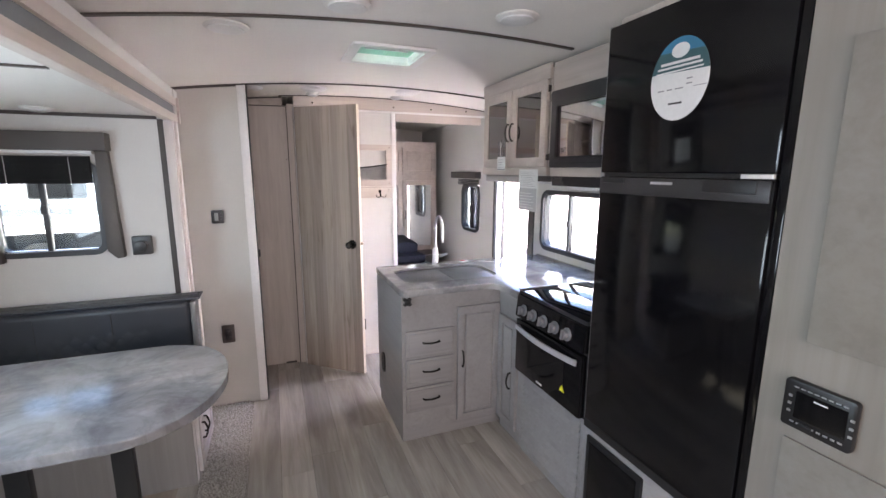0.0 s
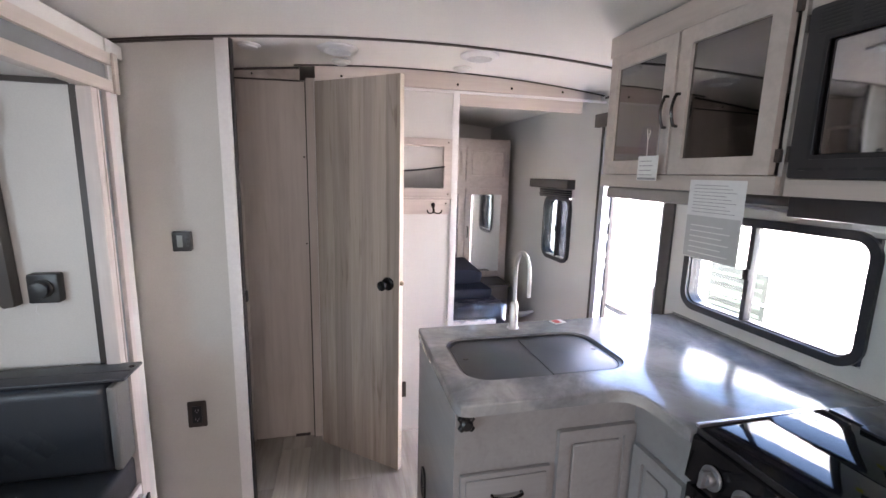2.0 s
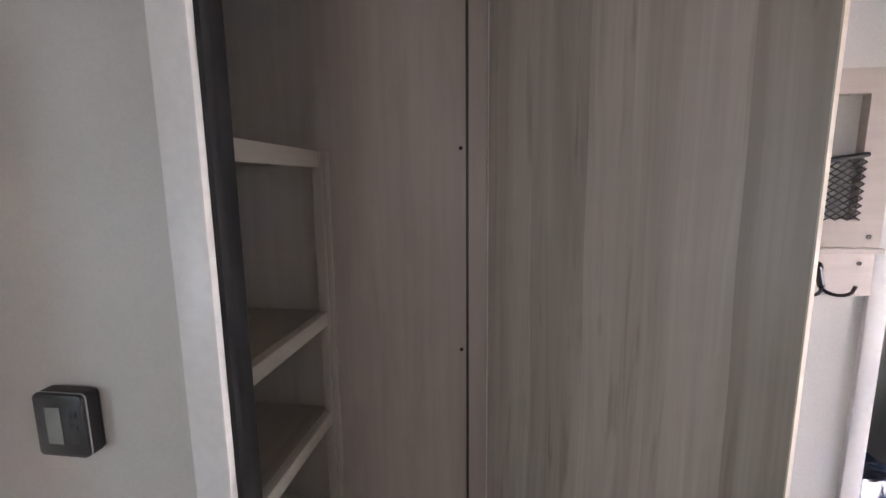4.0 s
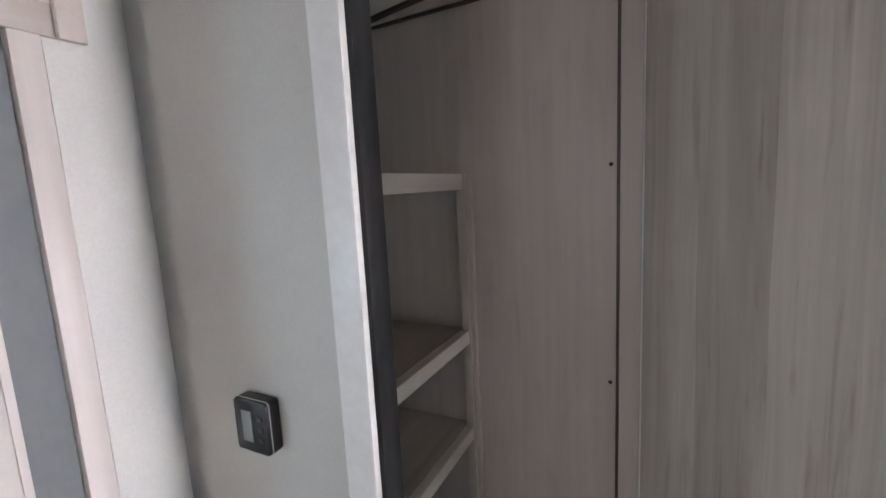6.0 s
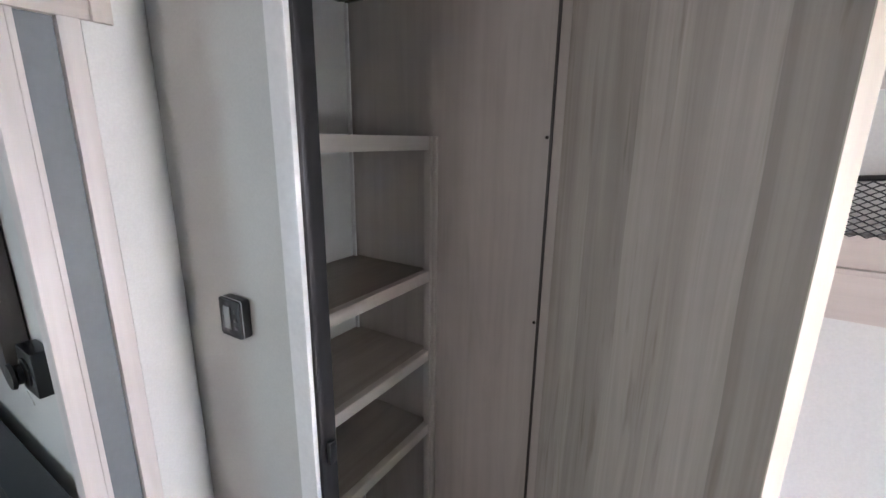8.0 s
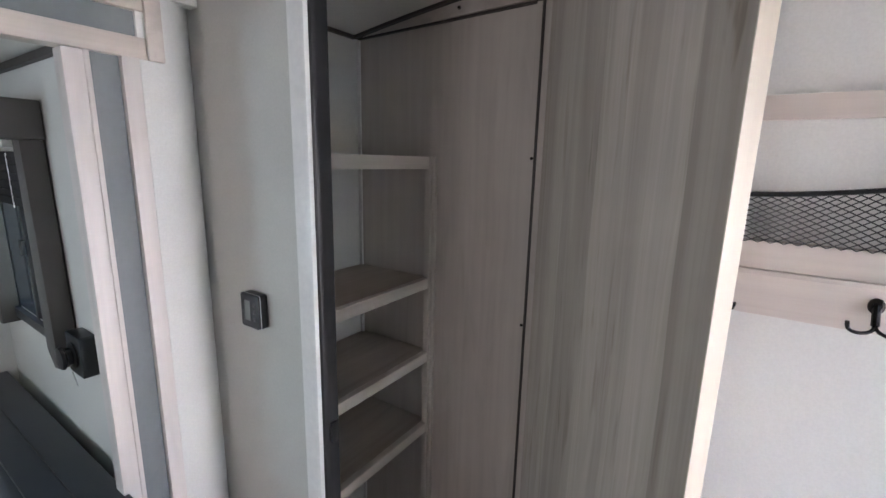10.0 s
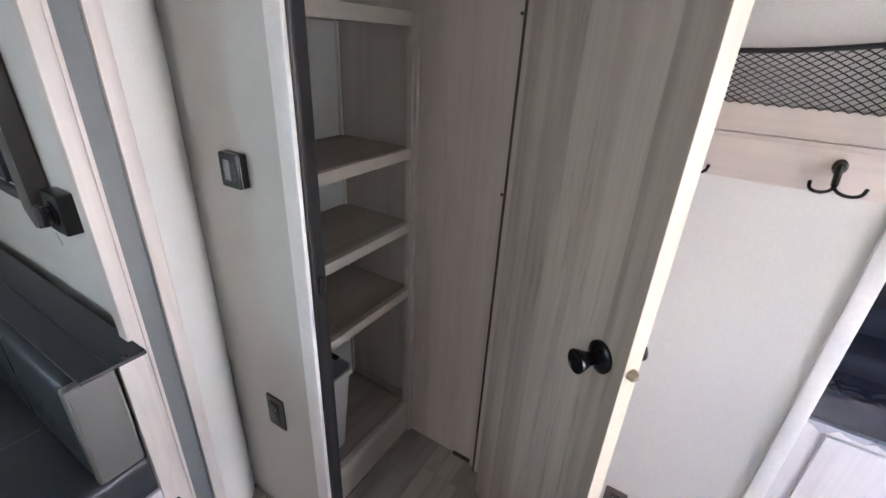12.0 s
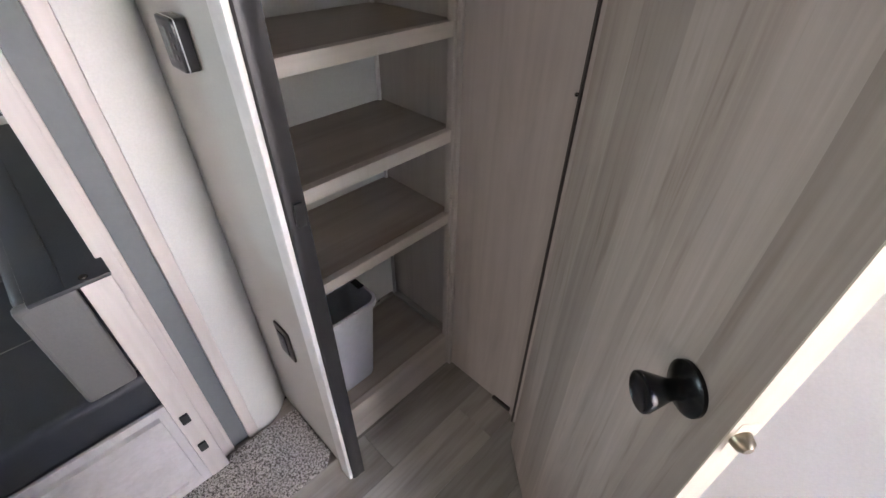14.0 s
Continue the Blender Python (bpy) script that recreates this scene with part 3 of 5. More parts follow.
def panel_front(parent, x0, y0, x1, y1, z, kind="door", material=CAB, handle=None, glass=None, frame_w=0.035):
    """A framed front: a rail-and-stile frame with a sunk panel, and its handle (x, y, upright)."""
    bm = bmesh.new()
    o, i = rrect(x0, y0, x1, y1, 0.003, 1), rrect(x0 + frame_w, y0 + frame_w, x1 - frame_w, y1 - frame_w, 0.003, 1)
    ring(bm, o, i, z, z + 0.018)
    d = part(kind, bm, material, parent)
    if glass:
        part("pane", solid(((x0 + frame_w + 0.001, y0 + frame_w + 0.001, z + 0.006), (x1 - frame_w - 0.001, y1 - frame_w - 0.001, z + 0.010))), glass, d)
    else:
        bm = bmesh.new()
        box(bm, (x0 + frame_w + 0.0005, y0 + frame_w + 0.0005, z), (x1 - frame_w - 0.0005, y1 - frame_w - 0.0005, z + 0.009))
        box(bm, (x0 + frame_w + 0.012, y0 + frame_w + 0.012, z + 0.0092), (x1 - frame_w - 0.012, y1 - frame_w - 0.012, z + 0.0150), 0.0055, 1)
        part("panel", bm, material, d)
    if handle:
        hx, hy, up = handle
        h = part("handle", pull(), KNOBM, d, "dark bronze arched handle")
        h.matrix_basis = pose(hx, hy, z + 0.018, 0, 0, 90 if up else 0)
    return d


def drawer_front(parent, x0, y0, x1, y1, z):
    bm = bmesh.new()
    box(bm, (x0, y0, z), (x1, y1, z + 0.014), 0.004, 2)
    box(bm, (x0 + 0.014, y0 + 0.014, z + 0.0142), (x1 - 0.014, y1 - 0.014, z + 0.0200), 0.005, 2)
    d = part("drawer", bm, CABX, parent)
    h = part("handle", pull(), KNOBM, d, "dark bronze arched handle")
    h.matrix_basis = pose((x0 + x1) / 2, (y0 + y1) / 2 + 0.005, z + 0.020)
    return d


# peninsula cabinet
t = thing("peninsula_cabinet", north(0.445, 2.20, 0), "grey white kitchen cabinet with three drawers under the sink", "cabinet")
part("body", solid(((0.008, 0.07, -0.555), (1.19, 0.845, 0))), CAB, t)
part("kick_board", solid(((0.015, 0, -0.55), (1.15, 0.07, -0.03))), CABX, t)
drawer_front(t, 0.025, 0.51, 0.30, 0.65, 0.001)
drawer_front(t, 0.025, 0.35, 0.30, 0.49, 0.001)
drawer_front(t, 0.025, 0.19, 0.30, 0.33, 0.001)
panel_front(t, 0.32, 0.09, 0.575, 0.755, 0.001, "door", CAB, (0.345, 0.46, True))
SIDE = Matrix(((0, 0, -1, 0.0075), (0, 1, 0, 0), (1, 0, 0, 0), (0, 0, 0, 1)))
bm = bmesh.new()
ring(bm, rrect(-0.062, -0.034, 0.062, 0.034, 0.030, 6), rrect(-0.052, -0.024, 0.052, 0.024, 0.022, 6), 0, 0.008)
vent = part("side_vent", bm, BLACKP, t, "black oval louvred vent on the cabinet side")
vent.matrix_basis = SIDE @ pose(-0.41, 0.31, 0, 0, 0, 90)
for k in range(8):
    part("slat", solid(((-0.045 + 0.012 * k, -0.023, 0.0005), (-0.038 + 0.012 * k, 0.023, 0.006)), bev=0.001), BLACKP, vent)

# door opener knob under the counter edge
t = thing("bottle_opener", north(0.480, 2.199, 0.815), "black plastic knob mounted under the counter edge", "bottle opener")
bm = bmesh.new()
for k in range(4):
    a = radians(45 + 90 * k)
    tube(bm, [(0, 0, 0.014), (0.026 * math.cos(a), 0.026 * math.sin(a), 0.016)], 0.013, 10, [1, 0.65])
lathe(bm, [(0.014, 0), (0.017, 0.01), (0.017, 0.026), (0.011, 0.032)], (0, 0, 0), 16)
part("knob", bm, BLACKP, t)

# run cabinet between the peninsula and the stove, with the louvred panel under the oven
t = thing("corner_cabinet", east(1.025, 2.198, 0), "narrow grey white cabinet door beside the stove", "cabinet")
part("body", solid(((0, 0.07, -0.52), (0.250, 0.845, 0))), CAB, t)
part("kick_board", solid(((0, 0, -0.52), (0.250, 0.07, -0.02))), CABX, t)
panel_front(t, 0.030, 0.085, 0.222, 0.70, 0.001, "door", CAB, (0.170, 0.36, True), frame_w=0.04)
t = thing("louvred_cabinet", east(1.025, 1.9475, 0), "grey white panel with louvres under the oven", "cabinet")
part("body", solid(((0, 0.0, -0.52), (0.512, 0.465, -0.012))), CAB, t)
bm = bmesh.new()
ring(bm, rrect(0.0, 0.03, 0.512, 0.466, 0.002, 1), rrect(0.035, 0.07, 0.478, 0.440, 0.002, 1), -0.0118, 0.001)
part("frame", bm, CAB, t)
for k in range(15):
    bm = bmesh.new()
    y = 0.071 + k * 0.0245
    prism(bm, [(y, -0.0115), (y + 0.0235, -0.0115), (y + 0.0215, -0.008), (y, 0.012)], 0.036, 0.477)
    ob = part("slat", bm, CABX, t)
    ob.matrix_basis = Matrix(((0, 0, 1, 0), (1, 0, 0, 0), (0, 1, 0, 0), (0, 0, 0, 1)))

# stove and oven
t = thing("stove", east(1.008, 1.945, 0), "black gas range with five silver knobs and an oven", "stove")
part("body", solid(((0.002, 0.47, -0.50), (0.510, 0.875, 0.0)), bev=0.003), BLACKP, t)
bm = bmesh.new()
prism(bm, [(0.76, 0.0), (0.868, -0.012), (0.880, 0.0), (0.872, 0.02), (0.765, 0.032)], 0.0, 0.512, 0.002)
ob = part("control_panel", bm, BLACKG, t)
ob.matrix_basis = Matrix(((0, 0, 1, 0), (1, 0, 0, 0), (0, 1, 0, 0), (0, 0, 0, 1)))
for k in range(5):
    bm = bmesh.new()
    lathe(bm, [(0.027, 0), (0.0285, 0.004), (0.026, 0.007), (0.022, 0.0075)], (0, 0, 0), 28)
    ob = part("knob", bm, KNOBS, t, "silver stove knob")
    ob.matrix_basis = pose(0.074 + k * 0.084, 0.810, 0.029, -7, 0, 0)
    bm = bmesh.new()
    lathe(bm, [(0.018, 0.0076), (0.0175, 0.020), (0.015, 0.023)], (0, 0, 0), 24)
    box(bm, (-0.0055, -0.022, 0.012), (0.0055, 0.020, 0.034), 0.003)
    part("grip", bm, KNOBS, ob)
d = part("oven_door", solid(((0.004, 0.478, 0.001), (0.508, 0.750, 0.028)), bev=0.006), BLACKG, t)
bm = bmesh.new()
box(bm, (0.12, 0.535, 0.0285), (0.40, 0.68, 0.0300))
part("window", bm, BLACKG, d, "dark oven window")
bm = bmesh.new()
pts = [(0.025 + 0.462 * i / 12, 0.715, 0.045 + 0.022 * math.sin(math.pi * i / 12)) for i in range(13)]
prism(bm, [(p[0], p[2]) for p in pts] + [(p[0], p[2] - 0.008) for p in reversed(pts)], -0.012, 0.012, 0.002)
ob = part("handle", bm, SILVER, d, "curved silver oven handle")
ob.matrix_basis = Matrix(((1, 0, 0, 0), (0, 0, -1, 0.715), (0, 1, 0, 0), (0, 0, 0, 1)))
part("bracket", solid(((0.03, 0.708, 0.028), (0.045, 0.722, 0.048))), ALU, d)
part("bracket", solid(((0.462, 0.708, 0.028), (0.477, 0.722, 0.048))), ALU, d)
bm = bmesh.new()
prism(bm, [(-0.017, -0.014), (0.017, -0.014), (0, 0.016)], 0, 0.0008)
ob = part("label", bm, YELLOW, d, "yellow triangular warning label")
ob.matrix_basis = pose(0.395, 0.560, 0.0305)
part("badge", solid(((0.20, 0.495, 0.0285), (0.245, 0.503, 0.0295))), WHITEP, d, "small white badge")
part("cooktop_base", solid(((0.0, 0.8755, -0.50), (0.512, 0.892, 0.012)), bev=0.003), BLACKP, t)
for k, (za, zb) in enumerate(((-0.372, -0.185), (-0.182, 0.008))):
    c = part("cover_glass", solid(((0.008, -0.006, -(zb - za) / 2), (0.504, 0.0, (zb - za) / 2)), bev=0.0015), COVERG, t, "black glass leaf of the cooktop cover")
    c.matrix_basis = pose(0, 0.9005 - 0.0045 * k, (za + zb) / 2, 1.4, 0, 0)
part("vent_strip", solid(((0.01, 0.8925, -0.47), (0.502, 0.902, -0.39)), bev=0.002), BLACKP, t)
for k in range(2):
    part("hinge", solid(((0.10 + 0.22 * k, 0.899, -0.40), (0.15 + 0.22 * k, 0.910, -0.36)), bev=0.003), BLACKP, t)
part("trim", solid(((-0.004, 0.893, -0.38), (0.007, 0.901, 0.013)), bev=0.001), ALU, t)

# worktop, an L with a cut-out for the sink
t = thing("worktop", Matrix.Translation((0, 0, 0)), "grey marbled laminate L-shaped kitchen worktop", "worktop")
outl = [(0.447, 2.220), (0.449, 2.190), (0.460, 2.170), (0.482, 2.163), (0.925, 2.163), (0.962, 2.148), (0.982, 2.115), (0.985, 2.07), (0.985, 1.951), (1.638, 1.951), (1.638, 2.770), (0.462, 2.770), (0.450, 2.764), (0.447, 2.750)]
SX0, SX1, SY0, SY1 = 0.512, 1.083, 2.290, 2.632
sink_o = rrect(SX0, SY0, SX1, SY1, 0.09, 8)
bm = bmesh.new()
rr = outl
for z in (0.845, 0.880):
    o = [bm.verts.new((x, y, z)) for x, y in rr]
    i = [bm.verts.new((x, y, z)) for x, y in sink_o]
    es = [bm.edges.new((o[k], o[(k + 1) % len(o)])) for k in range(len(o))] + [bm.edges.new((i[k], i[(k + 1) % len(i)])) for k in range(len(i))]
    bmesh.ops.triangle_fill(bm, edges=es, use_beauty=True)
    if z == 0.845:
        o0, i0 = o, i
for a, b in ((o0, o), (i0, i)):
    for k in range(len(a)):
        bm.faces.new((a[k], a[(k + 1) % len(a)], b[(k + 1) % len(a)], b[k]))
bmesh.ops.recalc_face_normals(bm, faces=bm.faces[:])
rim = [e for e in bm.edges if all(v in o for v in e.verts) and e.calc_face_angle(0) > 1.0]
bmesh.ops.bevel(bm, geom=rim, offset=0.006, segments=3, profile=0.5, affect="EDGES")
part("top", bm, MARBLE, t)
part("top", solid(((1.5095, 1.425, 0.845), (1.638, 1.950, 0.880))), MARBLE, t)
part("upstand", solid(((1.6325, 1.425, 0.8805), (1.6395, 2.765, 0.886))), MARBLE, t)

# sink with two black inset covers
t = thing("sink", Matrix.Translation((0, 0, 0)), "dark undermount kitchen sink with two grey cover boards", "sink")
bm = bmesh.new()
ring(bm, rrect(SX0 + 0.0005, SY0 + 0.0005, SX1 - 0.0005, SY1 - 0.0005, 0.0895, 8), rrect(SX0 + 0.012, SY0 + 0.012, SX1 - 0.012, SY1 - 0.012, 0.08, 8), 0.72, 0.872)
part("rim", bm, BLACKP, t)
bm = bmesh.new()
prism(bm, rrect(SX0 + 0.012, SY0 + 0.012, SX1 - 0.012, SY1 - 0.012, 0.08, 8), 0.715, 0.722)
part("basin", bm, STEEL, t)
for k, (xa, xb) in enumerate(((SX0 + 0.014, 0.801), (0.804, SX1 - 0.014))):
    pts = rrect(SX0 + 0.014, SY0 + 0.014, SX1 - 0.014, SY1 - 0.014, 0.078, 8)
    pts = [(min(max(x, xa), xb), y) for x, y in pts]
    q = []
    for p in pts:
        if not q or (abs(p[0] - q[-1][0]) + abs(p[1] - q[-1][1])) > 1e-5:
            q.append(p)
    bm = bmesh.new()
    prism(bm, q, 0.862, 0.871, 0.002)
    c = part("cover_board", bm, SLATE, t, "slate grey sink cover board")
    bm = bmesh.new()
    lathe(bm, [(0.011, 0), (0.011, 0.0006)], (0.560 if k == 0 else 1.045, 2.47, 0.8711), 20, 1, 0.75)
    part("finger_hole", bm, BLACKP, c)

# faucet
t = thing("faucet", pose(0.824, 2.702, 0.881), "brushed steel gooseneck kitchen faucet with a side lever", "faucet")
bm = bmesh.new()
lathe(bm, [(0.024, 0), (0.024, 0.003), (0.0185, 0.006), (0.0175, 0.10), (0.013, 0.106), (0.0095, 0.112)], (0, 0, 0), 28)
part("base", bm, STEEL, t)
bm = bmesh.new()
pts = [(0, 0, 0.10), (0, 0, 0.16), (0, 0, 0.225)]
for i in range(1, 15):
    a = math.pi * i / 14
    pts.append((0, -0.062 + 0.062 * math.cos(a), 0.242 + 0.075 * math.sin(a)))
pts += [(0, -0.126, 0.19), (0, -0.127, 0.165)]
tube(bm, pts, 0.0088, 14)
part("spout", bm, STEEL, t)
bm = bmesh.new()
tube(bm, [(0.018, 0, 0.055), (0.045, 0, 0.057), (0.085, 0.0, 0.066)], 0.008, 10, [1.6, 1.3, 0.7])
part("lever", bm, STEEL, t)

# wall cabinets with smoked glass doors
UX = 1.135
t = thing("wall_cabinet", east(UX, 2.635, 0), "pale wood wall cabinet with two smoked glass doors", "cabinet")
part("body", solid(((0, 1.455, -0.50), (0.012, 1.96, 0)), ((0.680, 1.455, -0.50), (0.690, 1.96, 0)), ((0.012, 1.455, -0.50), (0.680, 1.470, 0)), ((0.012, 1.93, -0.50), (0.680, 1.96, 0)), ((0.012, 1.47, -0.50), (0.680, 1.93, -0.49))), WOODPC, t)
part("bottom_rail", solid(((0.0, 1.456, 0.0005), (0.690, 1.499, 0.016)), bev=0.002), WOODPX2, t)
part("top_rail", solid(((0.0, 1.909, 0.0005), (0.690, 1.980, 0.016)), bev=0.002), WOODPX2, t)
part("shelf", solid(((0.013, 1.69, -0.48), (0.679, 1.702, -0.03))), WOODPX, t)
panel_front(t, 0.018, 1.501, 0.340, 1.907, 0.001, "door", WOODPC, (0.322, 1.685, True), GLASSD, 0.045)
panel_front(t, 0.350, 1.501, 0.672, 1.907, 0.001, "door", WOODPC, (0.368, 1.685, True), GLASSD, 0.045)
for y in (1.53, 1.85):
    part("hinge", solid(((0.674, y, 0.001), (0.686, y + 0.03, 0.012)), bev=0.002), DARKTRIM, t)

t = thing("hang_tag", east(UX - 0.050, 2.330, 1.481), "white product tag in a clear bag hanging from a cabinet handle", "tag")
part("card", solid(((-0.050, 0.0, -0.0006), (0.040, 0.075, 0.0006))), PAPER, t)
part("bag", solid(((-0.048, 0.076, -0.0005), (0.036, 0.165, 0.0005))), FILM, t, "clear plastic bag")
bm = bmesh.new()
tube(bm, [(-0.012, 0.075, 0.001), (-0.012, 0.12, 0.002), (-0.005, 0.15, 0.001), (-0.02, 0.155, 0.001), (-0.012, 0.122, 0.002)], 0.0012, 6)
part("loop", bm, WHITEP, t)
for k in range(4):
    part("print", solid(((-0.042, 0.016 + 0.014 * k, 0.0007), (0.02 - 0.008 * (k % 2), 0.0185 + 0.014 * k, 0.0011))), GREYTXT, t)
part("bar", solid(((-0.046, 0.002, 0.0007), (0.036, 0.009, 0.0011))), GREYTXT, t)

t = thing("leaflet", east(UX - 0.018, 2.190, 1.272) @ Matrix.Diagonal((1.15, 1, 1, 1)), "printed paper leaflet hanging below the wall cabinet", "paper")
bm = bmesh.new()
box(bm, (0, 0, -0.0006), (0.155, 0.215, 0))
part("sheet", bm, PAPER, t)
part("panel", solid(((0.003, 0.003, 0.0004), (0.152, 0.118, 0.001))), GREYPAPER, t, "light grey printed panel")
for k in range(9):
    part("print", solid(((0.015, 0.128 + 0.009 * k, 0.0004), (0.135 - 0.013 * (k % 3), 0.1295 + 0.009 * k, 0.0008))), GREYTXT, t)
for k in range(6):
    part("print", solid(((0.018, 0.015 + 0.015 * k, 0.0011), (0.13 - 0.02 * (k % 2), 0.0175 + 0.015 * k, 0.0015))), WHITEP, t)

t = thing("microwave", east(UX, 1.930, 0), "built-in microwave with a mirrored door and a dark vented trim", "microwave")
part("bottom_rail", solid(((-0.006, 1.455, -0.49), (0.442, 1.493, 0))), WOODPX2, t)
part("top_rail", solid(((-0.006, 1.846, -0.49), (0.442, 1.975, 0))), WOODPX2, t)
part("side_stile", solid(((-0.006, 1.4935, -0.49), (0.006, 1.8455, 0))), WOODPX2, t)
part("side_stile", solid(((0.422, 1.30, -0.49), (0.442, 1.4545, 0.012)), ((0.422, 1.4935, -0.49), (0.442, 1.8455, 0.012)), bev=0.001), WOODPC, t)
bm = bmesh.new()
ring(bm, rrect(0.008, 1.495, 0.420, 1.844, 0.006, 2), rrect(0.048, 1.536, 0.410, 1.780, 0.004, 2), 0.0, 0.016)
part("trim_frame", bm, GUNM, t)
part("body", solid(((0.049, 1.537, -0.30), (0.409, 1.779, -0.012))), BLACKP, t)
d = part("door", solid(((-0.176, -0.115, -0.004), (0.176, 0.115, 0.002)), bev=0.001), MIRRORD, t, "mirrored microwave door")
d.matrix_basis = pose(0.229, 1.6585, 0.008, 0.6, 0, 0)
bm = bmesh.new()
ring(bm, rrect(0.047, 1.535, 0.411, 1.781, 0.004, 2), rrect(0.054, 1.544, 0.404, 1.773, 0.004, 2), 0.0162, 0.0195)
part("door_frame", bm, BLACKP, t)
for k in range(5):
    for j in range(7):
        part("vent_slot", solid(((0.030 + 0.076 * k, 1.7885 + 0.0073 * j, 0.0162), (0.088 + 0.076 * k, 1.7915 + 0.0073 * j, 0.0168))), BLACKP, t)
for k in range(6):
    part("vent_slot", solid(((0.030 + 0.062 * k, 1.5120, 0.0162), (0.082 + 0.062 * k, 1.5180, 0.0168))), BLACKP, t)
for y in (1.53, 1.80):
    part("hinge", solid(((-0.004, y, 0.0005), (0.004, y + 0.035, 0.013)), bev=0.002), DARKTRIM, t)

t = thing("wall_label", east(XE - 0.0005, 1.951, 1.288), "small white label with red print on the kitchen wall", "label")
part("card", solid(((0, 0, 0), (0.075, 0.016, 0.0008))), PAPER, t)
part("print", solid(((0.006, 0.005, 0.0009), (0.069, 0.008, 0.0012))), RED, t)

t = thing("range_hood", east(1.14, 1.925, 1.381), "slim dark range hood under the microwave", "range hood")
part("body", solid(((0, 0.028, -0.44), (0.42, 0.0735, 0)), bev=0.004), GUNMG, t)
bm = bmesh.new()
box(bm, (0.05, 0.018, -0.35), (0.36, 0.0275, -0.08), 0.001)
part("filter", bm, STEEL, t)
part("lamp", solid(((0.12, 0.014, -0.06), (0.30, 0.0275, -0.02)), bev=0.003), WHITEP, t)

# refrigerator
t = thing("refrigerator", east(0.985, 1.408, 0), "tall black two-door refrigerator with a round energy sticker", "refrigerator")
part("body", solid(((0.004, 0.470, -0.58), (0.597, 1.945, -0.052))), BLACKP, t)
part("side_trim", solid(((0.600, 0.0, -0.06), (0.622, 1.962, -0.006)), bev=0.003), BLACKG, t, "black gloss side trim")
d = part("freezer_door", solid(((0.0, 1.474, -0.050), (0.597, 1.960, 0.0)), bev=0.006), FRIDGE, t)
d2 = part("fridge_door", solid(((0.0, 0.505, -0.050), (0.597, 1.462, 0.0)), bev=0.006), FRIDGE, t)
part("handle_strip", solid(((0.006, 1.404, 0.0005), (0.591, 1.458, 0.006)), bev=0.002), GUNM, d2, "dark grey grip strip")
part("grip", solid(((0.025, 1.440, 0.0065), (0.125, 1.4585, 0.010)), bev=0.002), BLACKP, d2)
part("grip", solid(((0.415, 1.424, 0.0065), (0.560, 1.4585, 0.010)), bev=0.002), BLACKP, d2)
part("badge", solid(((0.235, 1.440, 0.0065), (0.315, 1.448, 0.0075))), ALU, d2, "silver badge bar")
part("gap_strip", solid(((0.01, 1.4625, -0.045), (0.587, 1.4735, -0.012))), BLACKP, t)
part("hinge_cover", solid(((0.51, 1.4625, -0.011), (0.59, 1.4735, -0.002)), bev=0.001), WHITEP, t)
bm = bmesh.new()
pr = [(0.105 * math.cos(radians(a)), 0.125 * math.sin(radians(a))) for a in range(0, 360, 8)]
prism(bm, pr, 0.0003, 0.0012)
st = part("energy_sticker", bm, PAPER, d, "round white and teal energy sticker")
st.matrix_basis = pose(0.297, 1.742, 0) @ Matrix.Diagonal((0.93, 0.92, 1, 1))
bm = bmesh.new()
up = [(x, y) for x, y in [(0.1055 * math.cos(radians(a)), 0.1255 * math.sin(radians(a))) for a in range(8, 173, 8)]]
prism(bm, up, 0.0013, 0.0018)
part("teal_field", bm, TEALTXT, st)
bm = bmesh.new()
prism(bm, [(0.106 * math.cos(radians(a)), 0.1258 * math.sin(radians(a))) for a in range(38, 143, 7)], 0.0019, 0.0023)
part("blue_field", bm, BLUETXT, st)
bm = bmesh.new()
prism(bm, [(0.032 * math.cos(radians(a)), 0.086 + 0.022 * math.sin(radians(a))) for a in range(0, 360, 15)], 0.0024, 0.0028)
part("emblem", bm, PAPER, st)
for x0, y0, x1, y1, mm in ((-0.07, 0.048, 0.07, 0.056, WHITEP), (-0.08, 0.036, 0.08, 0.042, WHITEP), (-0.085, 0.024, 0.085, 0.028, WHITEP), (-0.075, -0.03, -0.05, -0.026, GREYTXT), (-0.04, -0.03, -0.02, -0.026, GREYTXT), (-0.01, -0.03, 0.02, -0.026, GREYTXT), (-0.03, -0.075, 0.02, -0.069, BLACKP), (0.03, -0.02, 0.05, -0.016, GREYTXT), (0.03, -0.005, 0.05, -0.001, GREYTXT), (0.055, -0.03, 0.10, -0.028, GREYTXT)):
    part("print", solid(((x0, y0, 0.0024 if mm is WHITEP else 0.0013), (x1, y1, 0.0027 if mm is WHITEP else 0.0016))), mm, st)
bm = bmesh.new()
box(bm, (0.0, 0.0, -0.30), (0.598, 0.468, -0.012), 0.002)
part("base_panel", bm, CAB, t)
g = part("access_door", solid(((0.022, 0.10, -0.0115), (0.30, 0.442, 0.0)), bev=0.004), BLACKP, t, "black square access door")
part("panel", solid(((0.042, 0.122, 0.0005), (0.28, 0.420, 0.004)), bev=0.002), BLACKG, g)
part("lower_trim", solid(((-0.004, 0.4695, -0.05), (0.598, 0.501, -0.004))), BLACKP, t)
part("top_fascia", solid(((0.0, 1.963, -0.3), (0.622, 2.0, -0.05))), WOODPY, t)
